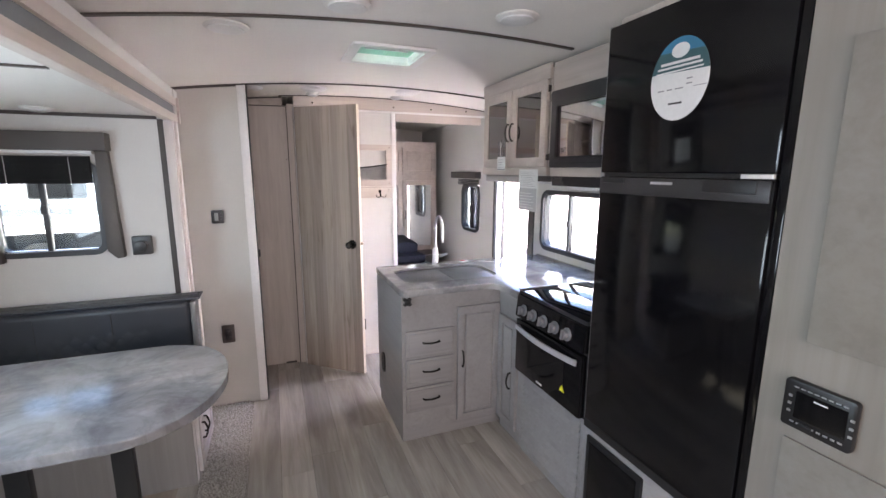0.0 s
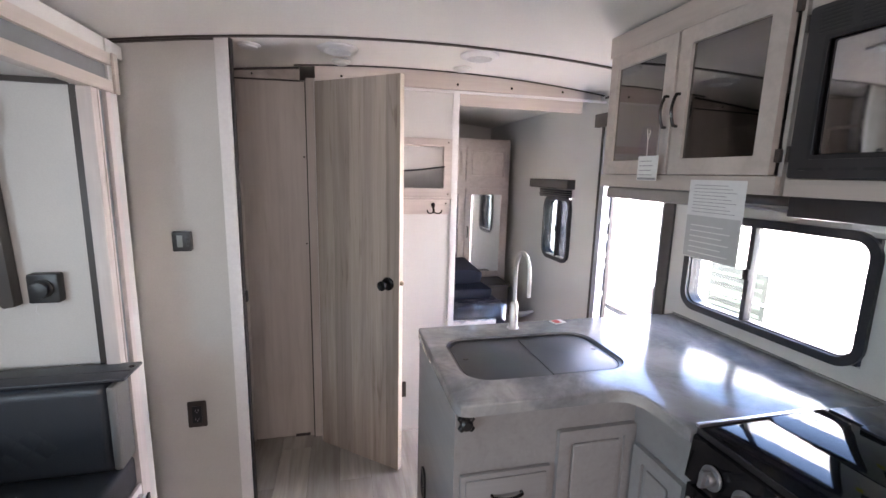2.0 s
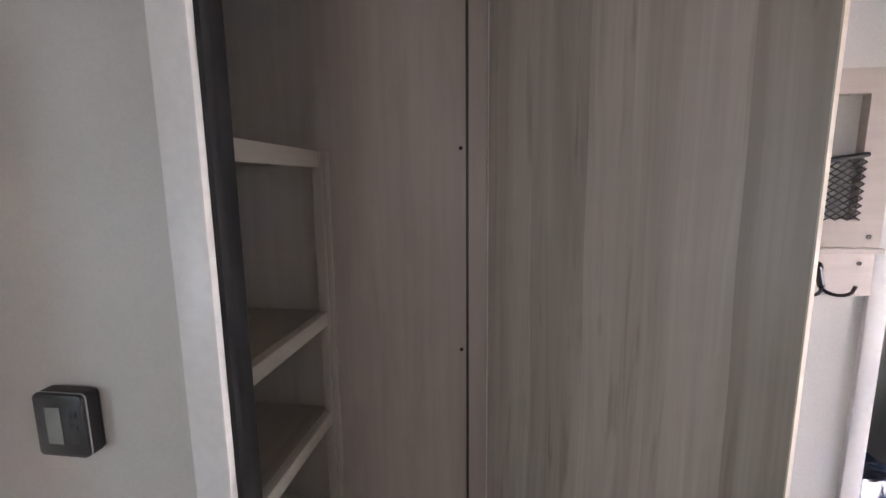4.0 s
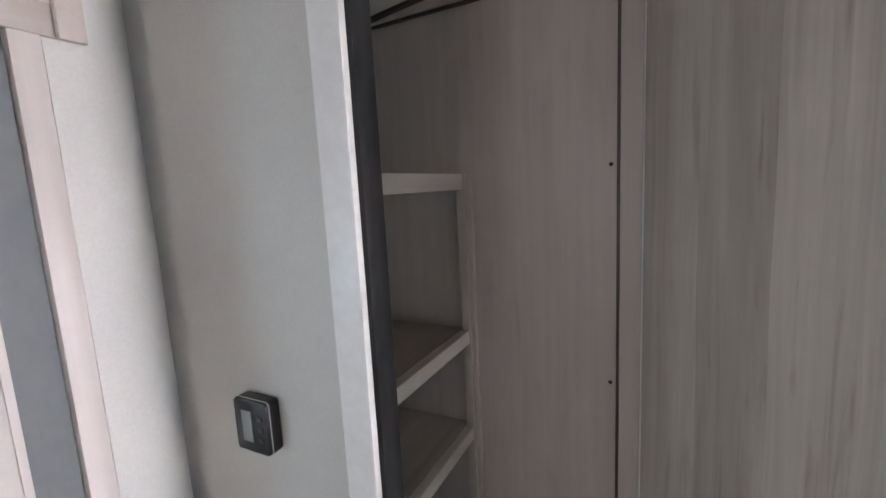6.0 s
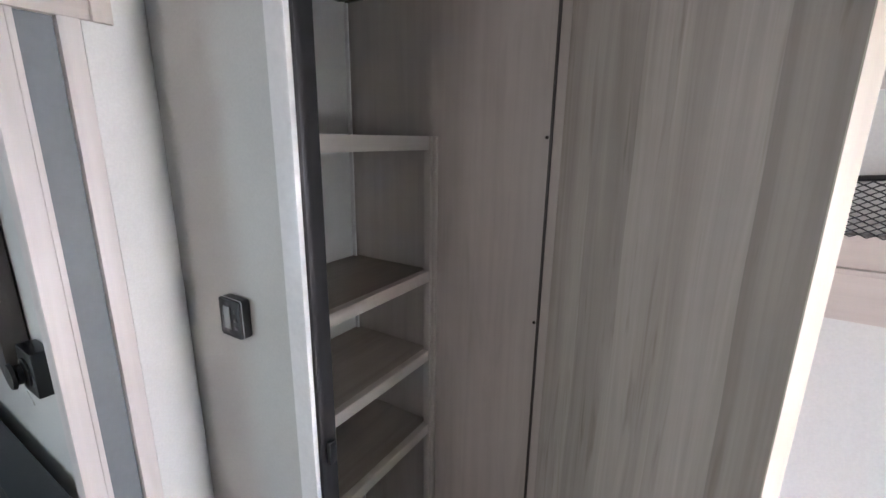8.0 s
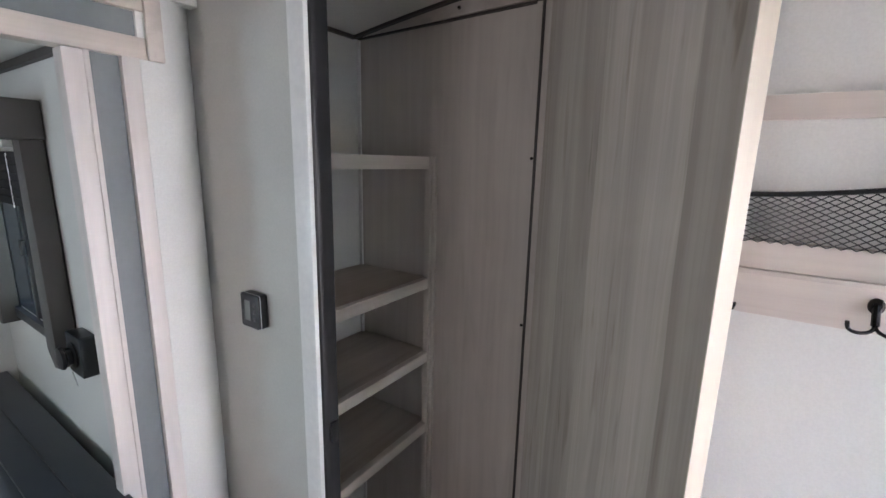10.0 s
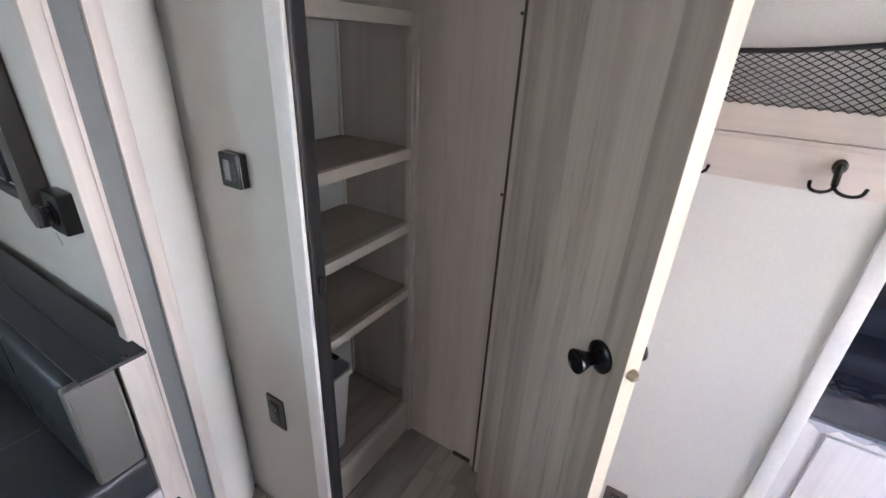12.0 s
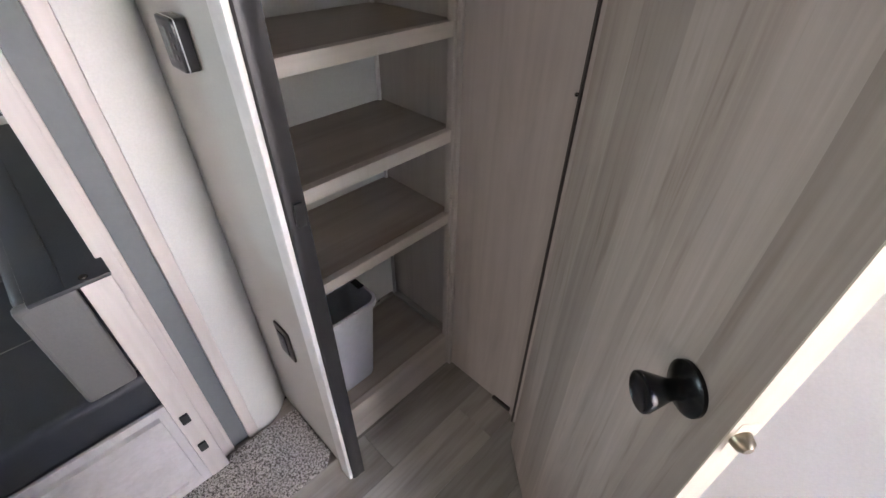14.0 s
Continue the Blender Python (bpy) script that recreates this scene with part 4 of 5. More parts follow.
part("side_panel", solid(((-0.017, 0.0, -0.60), (-0.001, 1.97, -0.015)), bev=0.002), CAB, t, "pale edge panel beside the refrigerator")

# media wall: radio, cupboard door, lower flap
t = thing("car_radio", east(0.989, 0.720, 0.891) @ Matrix.Diagonal((0.89, 0.93, 1, 1)), "black built-in car stereo with a row of buttons", "radio")
bm = bmesh.new()
prism(bm, rrect(0, 0, 0.155, 0.126, 0.010, 4), 0, 0.018, 0.005)
part("bezel", bm, BLACKP, t)
part("display", solid(((0.030, 0.03, 0.0183), (0.140, 0.100, 0.020))), BLACKG, t)
for k in range(8):
    part("button", solid(((0.024 + 0.015 * k, 0.108, 0.0183), (0.034 + 0.015 * k, 0.111, 0.0205))), ALU, t)
    part("button", solid(((0.024 + 0.015 * k, 0.016, 0.0183), (0.033 + 0.015 * k, 0.020, 0.0205))), ALU, t)
for k in range(3):
    part("button", solid(((0.014, 0.04 + 0.02 * k, 0.0183), (0.022, 0.046 + 0.02 * k, 0.0205))), ALU, t)
    part("button", solid(((0.146, 0.04 + 0.02 * k, 0.0183), (0.154, 0.046 + 0.02 * k, 0.0205))), ALU, t)
part("badge", solid(((0.07, 0.088, 0.0203), (0.10, 0.092, 0.0206))), WHITEP, t)
part("knob", solid(((0.045, 0.012, 0.0183), (0.075, 0.022, 0.026)), bev=0.003), BLACKP, t)
t = thing("wall_panel", east(0.989, 0.715, 0), "grey wood cupboard front above the stereo", "cabinet")
part("door", solid(((0.02, 1.10, 0), (1.6, 1.75, 0.012)), bev=0.003), WOODM, t)
part("lower_flap", solid(((0.0, 0.12, 0), (1.6, 0.855, 0.006)), bev=0.002), WOODM, t)
part("frame_strip", solid(((0.035, 0.10, 0.0065), (0.050, 0.60, 0.016)), bev=0.002), ALU, t)
bm = bmesh.new()
box(bm, (0.115, 1.80, 0.0), (0.20, 1.90, 0.012), 0.004)
part("plate", bm, TRIMW, t)

# kitchen window
def slider_window(name, m, w, h, label, r=0.06, mull=0.5, fw=0.028, thick=0.05, cat="window", glass=None, glass2=None):
    """A window with a dark rounded frame, a mullion and two panes. Local x, y from the frame's centre."""
    t = thing(name, m, label, cat)
    t["kind"] = "structure"
    bm = bmesh.new()
    ring(bm, rrect(-w / 2 - fw, -h / 2 - fw, w / 2 + fw, h / 2 + fw, r + fw, 7), rrect(-w / 2, -h / 2, w / 2, h / 2, r, 7), 0.0005, 0.014)
    part("window_frame", bm, BRONZEF, t)
    bm = bmesh.new()
    ring(bm, rrect(-w / 2 - 0.012, -h / 2 - 0.012, w / 2 + 0.012, h / 2 + 0.012, 0.004, 7), rrect(-w / 2 + 0.004, -h / 2 + 0.004, w / 2 - 0.004, h / 2 - 0.004, r, 7), -thick, -0.0005)
    part("reveal", bm, BRONZEF, t)
    x = -w / 2 + w * mull
    part("mullion", solid(((x - 0.010, -h / 2 + 0.001, -0.03), (x + 0.010, h / 2 - 0.001, 0.004)), bev=0.002), BRONZEF, t)
    part("latch", solid(((x - 0.012, -0.02, 0.0045), (x + 0.012, 0.02, 0.014)), bev=0.003), BLACKP, t)
    part("pane", solid(((-w / 2 + 0.006, -h / 2 + 0.006, -0.030), (x - 0.011, h / 2 - 0.006, -0.026))), glass, t)
    part("pane", solid(((x + 0.011, -h / 2 + 0.006, -0.020), (w / 2 - 0.006, h / 2 - 0.006, -0.016))), glass2 or glass, t)
    return t


slider_window("window_1", east(XE, 2.375, 1.142), 0.65, 0.362, "kitchen slider window with a dark bronze frame", 0.05, 0.42, glass=GLASSK)
slider_window("window_2", east(XE, 3.925, 1.125), 0.34, 0.40, "small bedroom window with a dark frame", 0.06, 0.5, 0.026, glass=GLASST, glass2=GLASSN)
slider_window("window_3", north(-1.145, 2.773, 1.287), 0.40, 0.41, "dinette end window with a dark frame", 0.03, 0.47, 0.026, glass=GLASST)

slider_window("window_4", west(XS, 1.0, 1.20), 0.98, 0.48, "dinette side window with a dark frame", 0.05, 0.5, glass=GLASST)

# roller blinds and valances
t = thing("window_valance", north(-1.123, 2.772, 0), "brown grey padded valance with side lambrequins at the dinette window", "valance")
part("top_box", solid(((-0.30, 1.567, 0.0), (0.265, 1.652, 0.085)), bev=0.006), BROWNGREY, t)
part("top_trim", solid(((-0.215, 1.552, 0.002), (0.20, 1.5665, 0.060))), WHITEP, t, "white head rail")
for x, s in ((0.205, 1), (-0.275, 1)):
    bm = bmesh.new()
    prism(bm, [(x, 1.5665), (x + 0.052, 1.5665), (x + 0.070, 1.04), (x + 0.040, 1.035), (x + 0.002, 1.075)], 0.002, 0.045, 0.004)
    part("side_leg", bm, BROWNGREY, t)
t = thing("pleated_blind", north(-1.145, 2.753, 1.467), "raised black pleated blind in the dinette window", "blind")
for k in range(13):
    part("pleat", solid(((-0.198, 0.0645 - 0.010 * k, -0.01), (0.198, 0.0743 - 0.010 * k, 0.012 + 0.006 * (k % 2)))), BLACKC, t)
for x in (-0.12, 0.12):
    bm = bmesh.new()
    tube(bm, [(x, 0.07, 0.018), (x, -0.06, 0.018)], 0.0012, 5)
    part("cord", bm, WHITEP, t)
t = thing("bedroom_valance", east(XE - 0.001, 4.285, 0), "brown grey valance box over the bedroom window", "valance")
part("box", solid(((0.0, 1.405, 0), (0.575, 1.467, 0.06)), bev=0.004), BROWNGREY, t)
t = thing("bedroom_blind", east(XE - 0.015, 4.12, 0), "raised black pleated blind in the bedroom window", "blind")
for k in range(4):
    part("pleat", solid(((0.0, 1.345 + 0.014 * k, 0.0), (0.40, 1.356 + 0.014 * k, 0.035 + 0.004 * (k % 2))), bev=0.001), BLACKP, t)
part("head_rail", solid(((0.02, 1.4025, 0.005), (0.39, 1.418, 0.03)), bev=0.002), WHITEP, t, "white head rail")
t = thing("kitchen_blind", east(XE - 0.002, 2.76, 0), "rolled grey kitchen blind over the window", "blind")
bm = bmesh.new()
tube(bm, [(0.0, 1.428, 0.03), (0.80, 1.428, 0.03)], 0.022, 14)
part("roll", bm, BROWNGREY, t)
bm = bmesh.new()
tube(bm, [(0.02, 1.40, 0.03), (0.78, 1.385, 0.033)], 0.006, 8)
part("bottom_bar", bm, ALU, t)
bm = bmesh.new()
tube(bm, [(0.80, 1.41, 0.03), (0.805, 1.25, 0.02), (0.80, 1.12, 0.01), (0.79, 1.05, 0.012)], 0.0015, 6)
part("cord", bm, WHITEP, t)
part("pull_tag", solid(((0.795, 1.14, 0.012), (0.815, 1.17, 0.016))), YELLOW, t)
part("bracket", solid(((0.81, 1.18, 0.0), (0.83, 1.26, 0.018)), bev=0.003), BLACKP, t)
t = thing("under_cabinet_roll", east(1.125, 2.60, 0), "pale brown rolled shade under the wall cabinet", "blind")
bm = bmesh.new()
box(bm, (0.0, 1.414, -0.05), (0.41, 1.4545, 0), 0.010, 3)
part("cassette", bm, TAUPE, t)

# entry door opening: dark outer trim, aluminium jamb
t = thing("entry_doorway", east(XE, 3.145, 0), "open entry doorway with an aluminium jamb and dark trim", "doorway")
t["kind"] = "structure"
part("trim", solid(((-0.345, 1.772, 0.0005), (0.335, 1.845, 0.035)), bev=0.004), BROWNGREY, t, "dark valance over the door")
part("trim", solid(((-0.302, 0.0, 0.0005), (-0.286, 1.7715, 0.010))), BROWNGREY, t)
part("trim", solid(((0.262, 0.0, 0.0005), (0.325, 1.7715, 0.014)), bev=0.003), BROWNGREY, t)
bm = bmesh.new()
ring(bm, rrect(-0.2855, -0.10, 0.264, 1.771, 0.07, 7), rrect(-0.242, -0.08, 0.242, 1.742, 0.06, 7), -0.070, 0.006)
part("jamb", bm, ALUD, t)
bm = bmesh.new()
ring(bm, rrect(-0.241, -0.08, 0.241, 1.741, 0.06, 7), rrect(-0.230, -0.07, 0.230, 1.730, 0.055, 7), -0.066, -0.045)
part("seal", bm, BLACKP, t)
for k, z in enumerate((0.45, 0.78, 0.95, 1.02, 1.12, 1.22, 1.45)):
    part("plate", solid(((-0.2415, z, -0.06), (-0.236, z + 0.035, -0.035)), bev=0.001), STEEL, t)
part("label", solid(((-0.2615, 0.62, 0.0045), (-0.244, 0.70, 0.0055))), PAPER, t, "white label")
part("label", solid(((-0.2615, 0.50, 0.0045), (-0.244, 0.60, 0.0055))), YELLOW, t, "yellow label")

# roof vent
t = thing("roof_vent", Matrix.Translation((0.40, 2.195, 1.99)), "square roof vent with a pale green frosted dome", "roof vent")
bm = bmesh.new()
ring(bm, rrect(-0.185, -0.17, 0.185, 0.17, 0.012, 2), rrect(-0.143, -0.133, 0.143, 0.133, 0.012, 2), 0.0, 0.012)
part("frame", bm, WHITEP, t)
bm = bmesh.new()
ring(bm, rrect(-0.144, -0.134, 0.144, 0.134, 0.004, 2), rrect(-0.140, -0.130, 0.140, 0.130, 0.004, 2), 0.0121, 0.075)
part("collar", bm, WHITEP, t)
part("dome", solid(((-0.139, -0.129, 0.040), (0.139, 0.129, 0.043))), FROST, t)
bm = bmesh.new()
tube(bm, [(-0.10, 0.0, 0.032), (0.10, 0.0, 0.032)], 0.004, 8)
part("crank_arm", bm, ALU, t)


def ceiling_lamp(x, y, z, r=0.075):
    t = thing("ceiling_lamp", pose(x, y, z, 180, 0, 0), "round white ceiling lamp, switched off", "ceiling lamp", "round ceiling lamps")
    bm = bmesh.new()
    lathe(bm, [(r, 0), (r, 0.004), (r * 0.88, 0.010)], (0, 0, 0), 32)
    part("housing", bm, LAMPW, t)
    bm = bmesh.new()
    lathe(bm, [(r * 0.78, 0.0102), (r * 0.76, 0.014), (r * 0.5, 0.018), (r * 0.2, 0.019)], (0, 0, 0), 28)
    part("diffuser", bm, FROSTW, t)
    return t


for x, y in ((-0.242, 1.883), (0.703, 1.553), (0.127, 1.612)):
    ceiling_lamp(x, y, crown(x) - 0.001)
for x, y in ((-0.186, 3.09), (0.168, 3.355), (0.755, 3.345)):
    ceiling_lamp(x, y, crown(x) - 0.001, 0.045)
ceiling_lamp(-1.06, 2.60, 1.744, 0.06)


def ceiling_speaker(x, y):
    t = thing("ceiling_vent", pose(x, y, crown(x) - 0.001, 180, 0, 0), "round white louvred ceiling air vent", "air vent", "ceiling air vents")
    bm = bmesh.new()
    lathe(bm, [(0.085, 0), (0.085, 0.006), (0.070, 0.016)], (0, 0, 0), 32)
    part("rim", bm, WHITEP, t)
    for k in range(7):
        y0 = -0.045 + 0.015 * k
        w = math.sqrt(max(0.0005, 0.055 ** 2 - y0 ** 2))
        part("slat", solid(((-w, y0 - 0.004, 0.0165), (w, y0 + 0.003, 0.021)), bev=0.001), WHITEP, t)
    return t


ceiling_speaker(0.155, 3.13)
ceiling_speaker(0.765, 3.09)

# hook wall: net pocket, hook board, socket
t = thing("net_pocket", north(0.073, YH, 1.358), "pale wood wall frame with a black mesh pocket", "organizer")
W, H2 = 0.665, 0.31
bm = bmesh.new()
ring(bm, rrect(0, 0, W, H2, 0.002, 1), rrect(0.045, 0.052, W - 0.045, H2 - 0.042, 0.002, 1), 0.0005, 0.02)
part("frame", bm, WOODPX, t)
bm = bmesh.new()
n0, n1 = 0.040, W - 0.040


def sag(u):
    return 0.053 + 0.112 - 0.028 * math.sin(math.pi * u)


nn = 30
for k in range(-9, nn + 1):
    for sgn in (1, -1):
        pts = []
        for j in range(10):
            u = (k + (j if sgn > 0 else 9 - j)) / nn
            if 0 <= u <= 1:
                v = j / 9
                zz = 0.050 + v * (sag(u) - 0.050)
                pts.append((n0 + u * (n1 - n0), zz, 0.0225 + 0.012 * math.sin(math.pi * u) * v))
        if len(pts) > 1:
            tube(bm, pts, 0.0014, 4)
part("net", bm, BLACKP, t, "black diamond mesh net")
bm = bmesh.new()
tube(bm, [(n0 + i / 20 * (n1 - n0), sag(i / 20), 0.0235 + 0.012 * math.sin(math.pi * i / 20)) for i in range(21)], 0.0045, 8)
part("hem", bm, BLACKP, t, "black elastic hem")
for x, y in ((0.02, 0.02), (W - 0.02, 0.02), (0.02, H2 - 0.02), (W - 0.02, H2 - 0.02)):
    bm = bmesh.new()
    lathe(bm, [(0.004, 0.020), (0.004, 0.0215)], (x, y, 0), 10)
    part("screw", bm, KNOBM, t)
t = thing("hook_rail", north(0.075, YH, 1.269), "pale wood hook rail with three bronze double hooks", "coat rack")
part("board", solid(((0, 0.0, 0.0005), (W - 0.005, 0.078, 0.018)), bev=0.002), WOODPX, t)
part("ledge", solid(((-0.006, 0.0785, 0.0005), (W + 0.002, 0.0885, 0.028)), bev=0.002), WOODPX, t)
for x in (0.02, W - 0.03):
    bm = bmesh.new()
    lathe(bm, [(0.004, 0.018), (0.004, 0.0195)], (x, 0.06, 0), 10)
    part("screw", bm, KNOBM, t)
for x in (0.097, 0.330, 0.565):
    bm = bmesh.new()
    lathe(bm, [(0.014, 0.0), (0.014, 0.004), (0.009, 0.008)], (0, 0.038, 0), 20, 0.8, 1.0)
    tube(bm, [(0, 0.04, 0.006), (0, 0.02, 0.014), (0, 0.008, 0.020)], 0.006, 8)
    for s in (1, -1):
        pts = [(0, 0.012, 0.016)] + [(s * (0.019 - 0.019 * math.cos(a)), 0.008 - 0.012 * math.sin(a), 0.018 + 0.022 * math.sin(a / 2)) for a in [math.pi * i / 8 for i in range(1, 9)]]
        pts.append((s * 0.039, 0.015, 0.042))
        tube(bm, pts, 0.0032, 8)
    h = part("hook", bm, KNOBM, t, "dark bronze double hook")
    h.matrix_basis = pose(x, 0.012, 0.018)


def outlet(name, m, w, h, label, kind="socket"):
    t = thing(name, m, label, "socket", "dark wall sockets")
    bm = bmesh.new()
    prism(bm, rrect(-w / 2, -h / 2, w / 2, h / 2, 0.006, 3), 0.0005, 0.006, 0.002)
    part("plate", bm, BROWNPL, t)
    part("insert", solid(((-w * 0.25, -h * 0.32, 0.0062), (w * 0.25, h * 0.32, 0.009)), bev=0.001), BLACKP, t)
    for s in (-1, 1):
        for dx in (-0.006, 0.006):
            part("slot", solid(((dx - 0.001, s * h * 0.16 - 0.004, 0.0091), (dx + 0.001, s * h * 0.16 + 0.004, 0.0095))), GREYTXT, t)
        bm = bmesh.new()
        lathe(bm, [(0.0025, 0.0091), (0.0025, 0.0095)], (0, s * h * 0.16 - 0.009, 0), 8)
        part("ground_hole", bm, GREYTXT, t)
    return t


outlet("wall_socket", north(0.475, YH, 0.260), 0.062, 0.095, "dark brown wall socket low on the white panel wall")
outlet("wall_socket", north(-0.437, 2.99, 0.478), 0.072, 0.115, "dark brown wall socket low on the greige wall")

t = thing("thermostat", north(-0.438, 2.99, 1.207), "black square thermostat with a grey display and silver edge", "thermostat")
bm = bmesh.new()
prism(bm, rrect(-0.033, -0.039, 0.033, 0.039, 0.006, 3), 0.0005, 0.025, 0.004)
part("case", bm, BLACKP, t)
bm = bmesh.new()
ring(bm, rrect(-0.0333, -0.0393, 0.0333, 0.0393, 0.006, 3), rrect(-0.030, -0.036, 0.030, 0.036, 0.005, 3), 0.018, 0.020)
part("edge", bm, ALU, t)
part("display", solid(((-0.016, -0.022, 0.0252), (0.004, 0.024, 0.0262)), bev=0.0005), LCD, t)
for k in range(3):
    part("button", solid(((0.015, -0.02 + 0.016 * k, 0.0252), (0.025, -0.012 + 0.016 * k, 0.0262)), bev=0.0005), GUNM, t)

t = thing("wall_switch", north(-0.772, 2.773, 1.094), "black round cord winder on a square plate on the slide wall", "switch")
bm = bmesh.new()
prism(bm, rrect(-0.043, -0.048, 0.043, 0.048, 0.006, 3), 0.0005, 0.034, 0.004)
part("plate", bm, BLACKP, t)
bm = bmesh.new()
lathe(bm, [(0.030, 0.0342), (0.030, 0.038), (0.020, 0.041), (0.020, 0.050), (0.027, 0.054), (0.025, 0.060), (0.008, 0.062)], (0, 0, 0), 24)
part("dial", bm, BLACKP, t)
bm = bmesh.new()
tube(bm, [(-0.02, -0.047, 0.036), (-0.03, -0.075, 0.03), (-0.022, -0.085, 0.03)], 0.0012, 6)
part("cord", bm, WHITEP, t)

# closet door, standing open
HX, HY, LW = 0.048, 3.425, 0.494
ANG = math.degrees(math.atan2(-0.317, 0.374))
t = thing("closet_door", pose(HX, HY, 0.012, 0, 0, ANG), "pale wood closet door standing open with black knobs", "door")
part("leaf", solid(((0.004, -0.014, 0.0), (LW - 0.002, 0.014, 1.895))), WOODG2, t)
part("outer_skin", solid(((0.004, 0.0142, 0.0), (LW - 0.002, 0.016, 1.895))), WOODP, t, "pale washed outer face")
part("edge_band", solid(((LW - 0.0018, -0.015, 0.0), (LW, 0.016, 1.895))), EDGEW, t, "cream edge band")
for s in (1, -1):
    bm = bmesh.new()
    lathe(bm, [(0.032, 0), (0.032, 0.005), (0.028, 0.008), (0.013, 0.011), (0.0115, 0.018), (0.014, 0.028), (0.0195, 0.042), (0.0235, 0.053), (0.0232, 0.0565), (0.0205, 0.0575), (0.018, 0.0555), (0.006, 0.0545)], (0, 0, 0), 32)
    k = part("knob", bm, BLACKKN, t, "black round door knob")
    k.matrix_basis = pose(LW - 0.062, -0.0145, 0.957, 90, 0, 0) if s > 0 else pose(LW - 0.062, 0.0165, 0.957, -90, 0, 0)
part("latch_plate", solid(((LW + 0.0002, -0.009, 0.940), (LW + 0.0008, 0.009, 0.990))), EDGEW, t)
bm = bmesh.new()
lathe(bm, [(0.0115, 0), (0.011, 0.004), (0.0095, 0.010), (0.005, 0.014)], (0, 0, 0), 16)
k = part("latch_bolt", bm, BRASSD, t)
k.matrix_basis = pose(LW + 0.0009, 0, 0.965, 0, 90, 0)
for z in (0.25, 0.95, 1.65):
    bm = bmesh.new()
    tube(bm, [(-0.001, 0.012, z - 0.035), (-0.001, 0.012, z + 0.035)], 0.005, 10)
    part("hinge", bm, KNOBM, t)
t = thing("strike_plate", pose(-0.236, 3.022, 0.970, 0, 0, 0), "black strike plate on the closet jamb", "strike plate")
part("plate", solid(((0.0048, -0.020, -0.024), (0.0145, -0.002, 0.024)), bev=0.0045), BLACKP, t)

# closet shelves
t = thing("closet_shelves", Matrix.Translation((0, 0, 0)), "grey wood built-in closet shelves with a face frame", "shelf")
SXF, SXB = -0.337, -0.628
part("stile", solid(((SXF - 0.016, 3.4945, 0.0), (SXF + 0.006, 3.514, 1.553)), bev=0.002), WOODS, t)
part("side_moulding", solid(((SXF + 0.0065, 3.501, 0.0), (SXF + 0.018, 3.514, 1.553)), bev=0.003), WOODS, t)
part("top_rail", solid(((SXF - 0.017, 3.062, 1.518), (SXF + 0.001, 3.494, 1.553))), WOODSY, t)
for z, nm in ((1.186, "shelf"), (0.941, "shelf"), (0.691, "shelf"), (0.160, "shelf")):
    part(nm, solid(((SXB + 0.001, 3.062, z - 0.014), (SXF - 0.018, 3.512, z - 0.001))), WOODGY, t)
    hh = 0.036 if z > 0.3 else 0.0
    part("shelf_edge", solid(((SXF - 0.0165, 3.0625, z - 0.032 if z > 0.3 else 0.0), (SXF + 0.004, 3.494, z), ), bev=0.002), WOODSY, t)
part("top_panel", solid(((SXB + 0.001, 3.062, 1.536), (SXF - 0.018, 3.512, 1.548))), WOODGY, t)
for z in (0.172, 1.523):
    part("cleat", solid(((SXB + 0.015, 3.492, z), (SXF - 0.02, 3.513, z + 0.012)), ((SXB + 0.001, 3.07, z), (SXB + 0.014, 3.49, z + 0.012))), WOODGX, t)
for y in (3.15, 3.28, 3.42):
    bm = bmesh.new()
    lathe(bm, [(0.003, 0), (0.003, 0.002)], (SXB + 0.008, y, 0.1842), 8)
    part("screw", bm, KNOBM, t)

# slim white waste bin on the bottom shelf
t = thing("waste_bin", pose(-0.455, 3.157, 0.160), "slim white plastic waste bin on the bottom shelf", "bin")
bm = bmesh.new()
rings = []
for (hw, hd, z) in ((0.058, 0.070, 0.0), (0.083, 0.085, 0.32), (0.090, 0.092, 0.325), (0.090, 0.092, 0.345), (0.083, 0.085, 0.345), (0.058, 0.069, 0.01)):
    rings.append([bm.verts.new((x, y, z)) for x, y in rrect(-hw, -hd, hw, hd, 0.03, 5)])
for a, b in zip(rings, rings[1:]):
    for k in range(len(a)):
        bm.faces.new((a[k], a[(k + 1) % len(a)], b[(k + 1) % len(a)], b[k]))
bm.faces.new(rings[0][::-1])
bm.faces.new(rings[-1])
bmesh.ops.recalc_face_normals(bm, faces=bm.faces[:])
part("bucket", bm, BINW, t)
part("liner_tag", solid(((-0.02, 0.070, 0.3452), (0.02, 0.090, 0.349)), bev=0.001), BLACKP, t)

# dinette table
t = thing("dinette_table", pose(0, 1.800, 0.75), "oval grey marbled dinette table on black posts", "table")
bm = bmesh.new()
hw = 0.356
pts = [(-0.58 + 0.258 * math.sin(radians(a)) , hw * -math.cos(radians(a))) for a in range(0, 181, 9)] + [(-1.12 - 0.36 * math.sin(radians(a)), hw * math.cos(radians(a))) for a in range(0, 181, 9)]
prism(bm, pts, -0.032, 0.0, 0.007, 3)
part("tabletop", bm, MARBLE, t)
for x in (-0.598, -0.848):
    part("leg", solid(((x - 0.028, -0.235, -0.748), (x + 0.028, -0.205, -0.033)), bev=0.003), BLACKP, t)
    part("foot", solid(((x - 0.04, -0.30, -0.749), (x + 0.04, -0.14, -0.7485 + 0.012)), bev=0.002), BLACKP, t)

# dinette benches


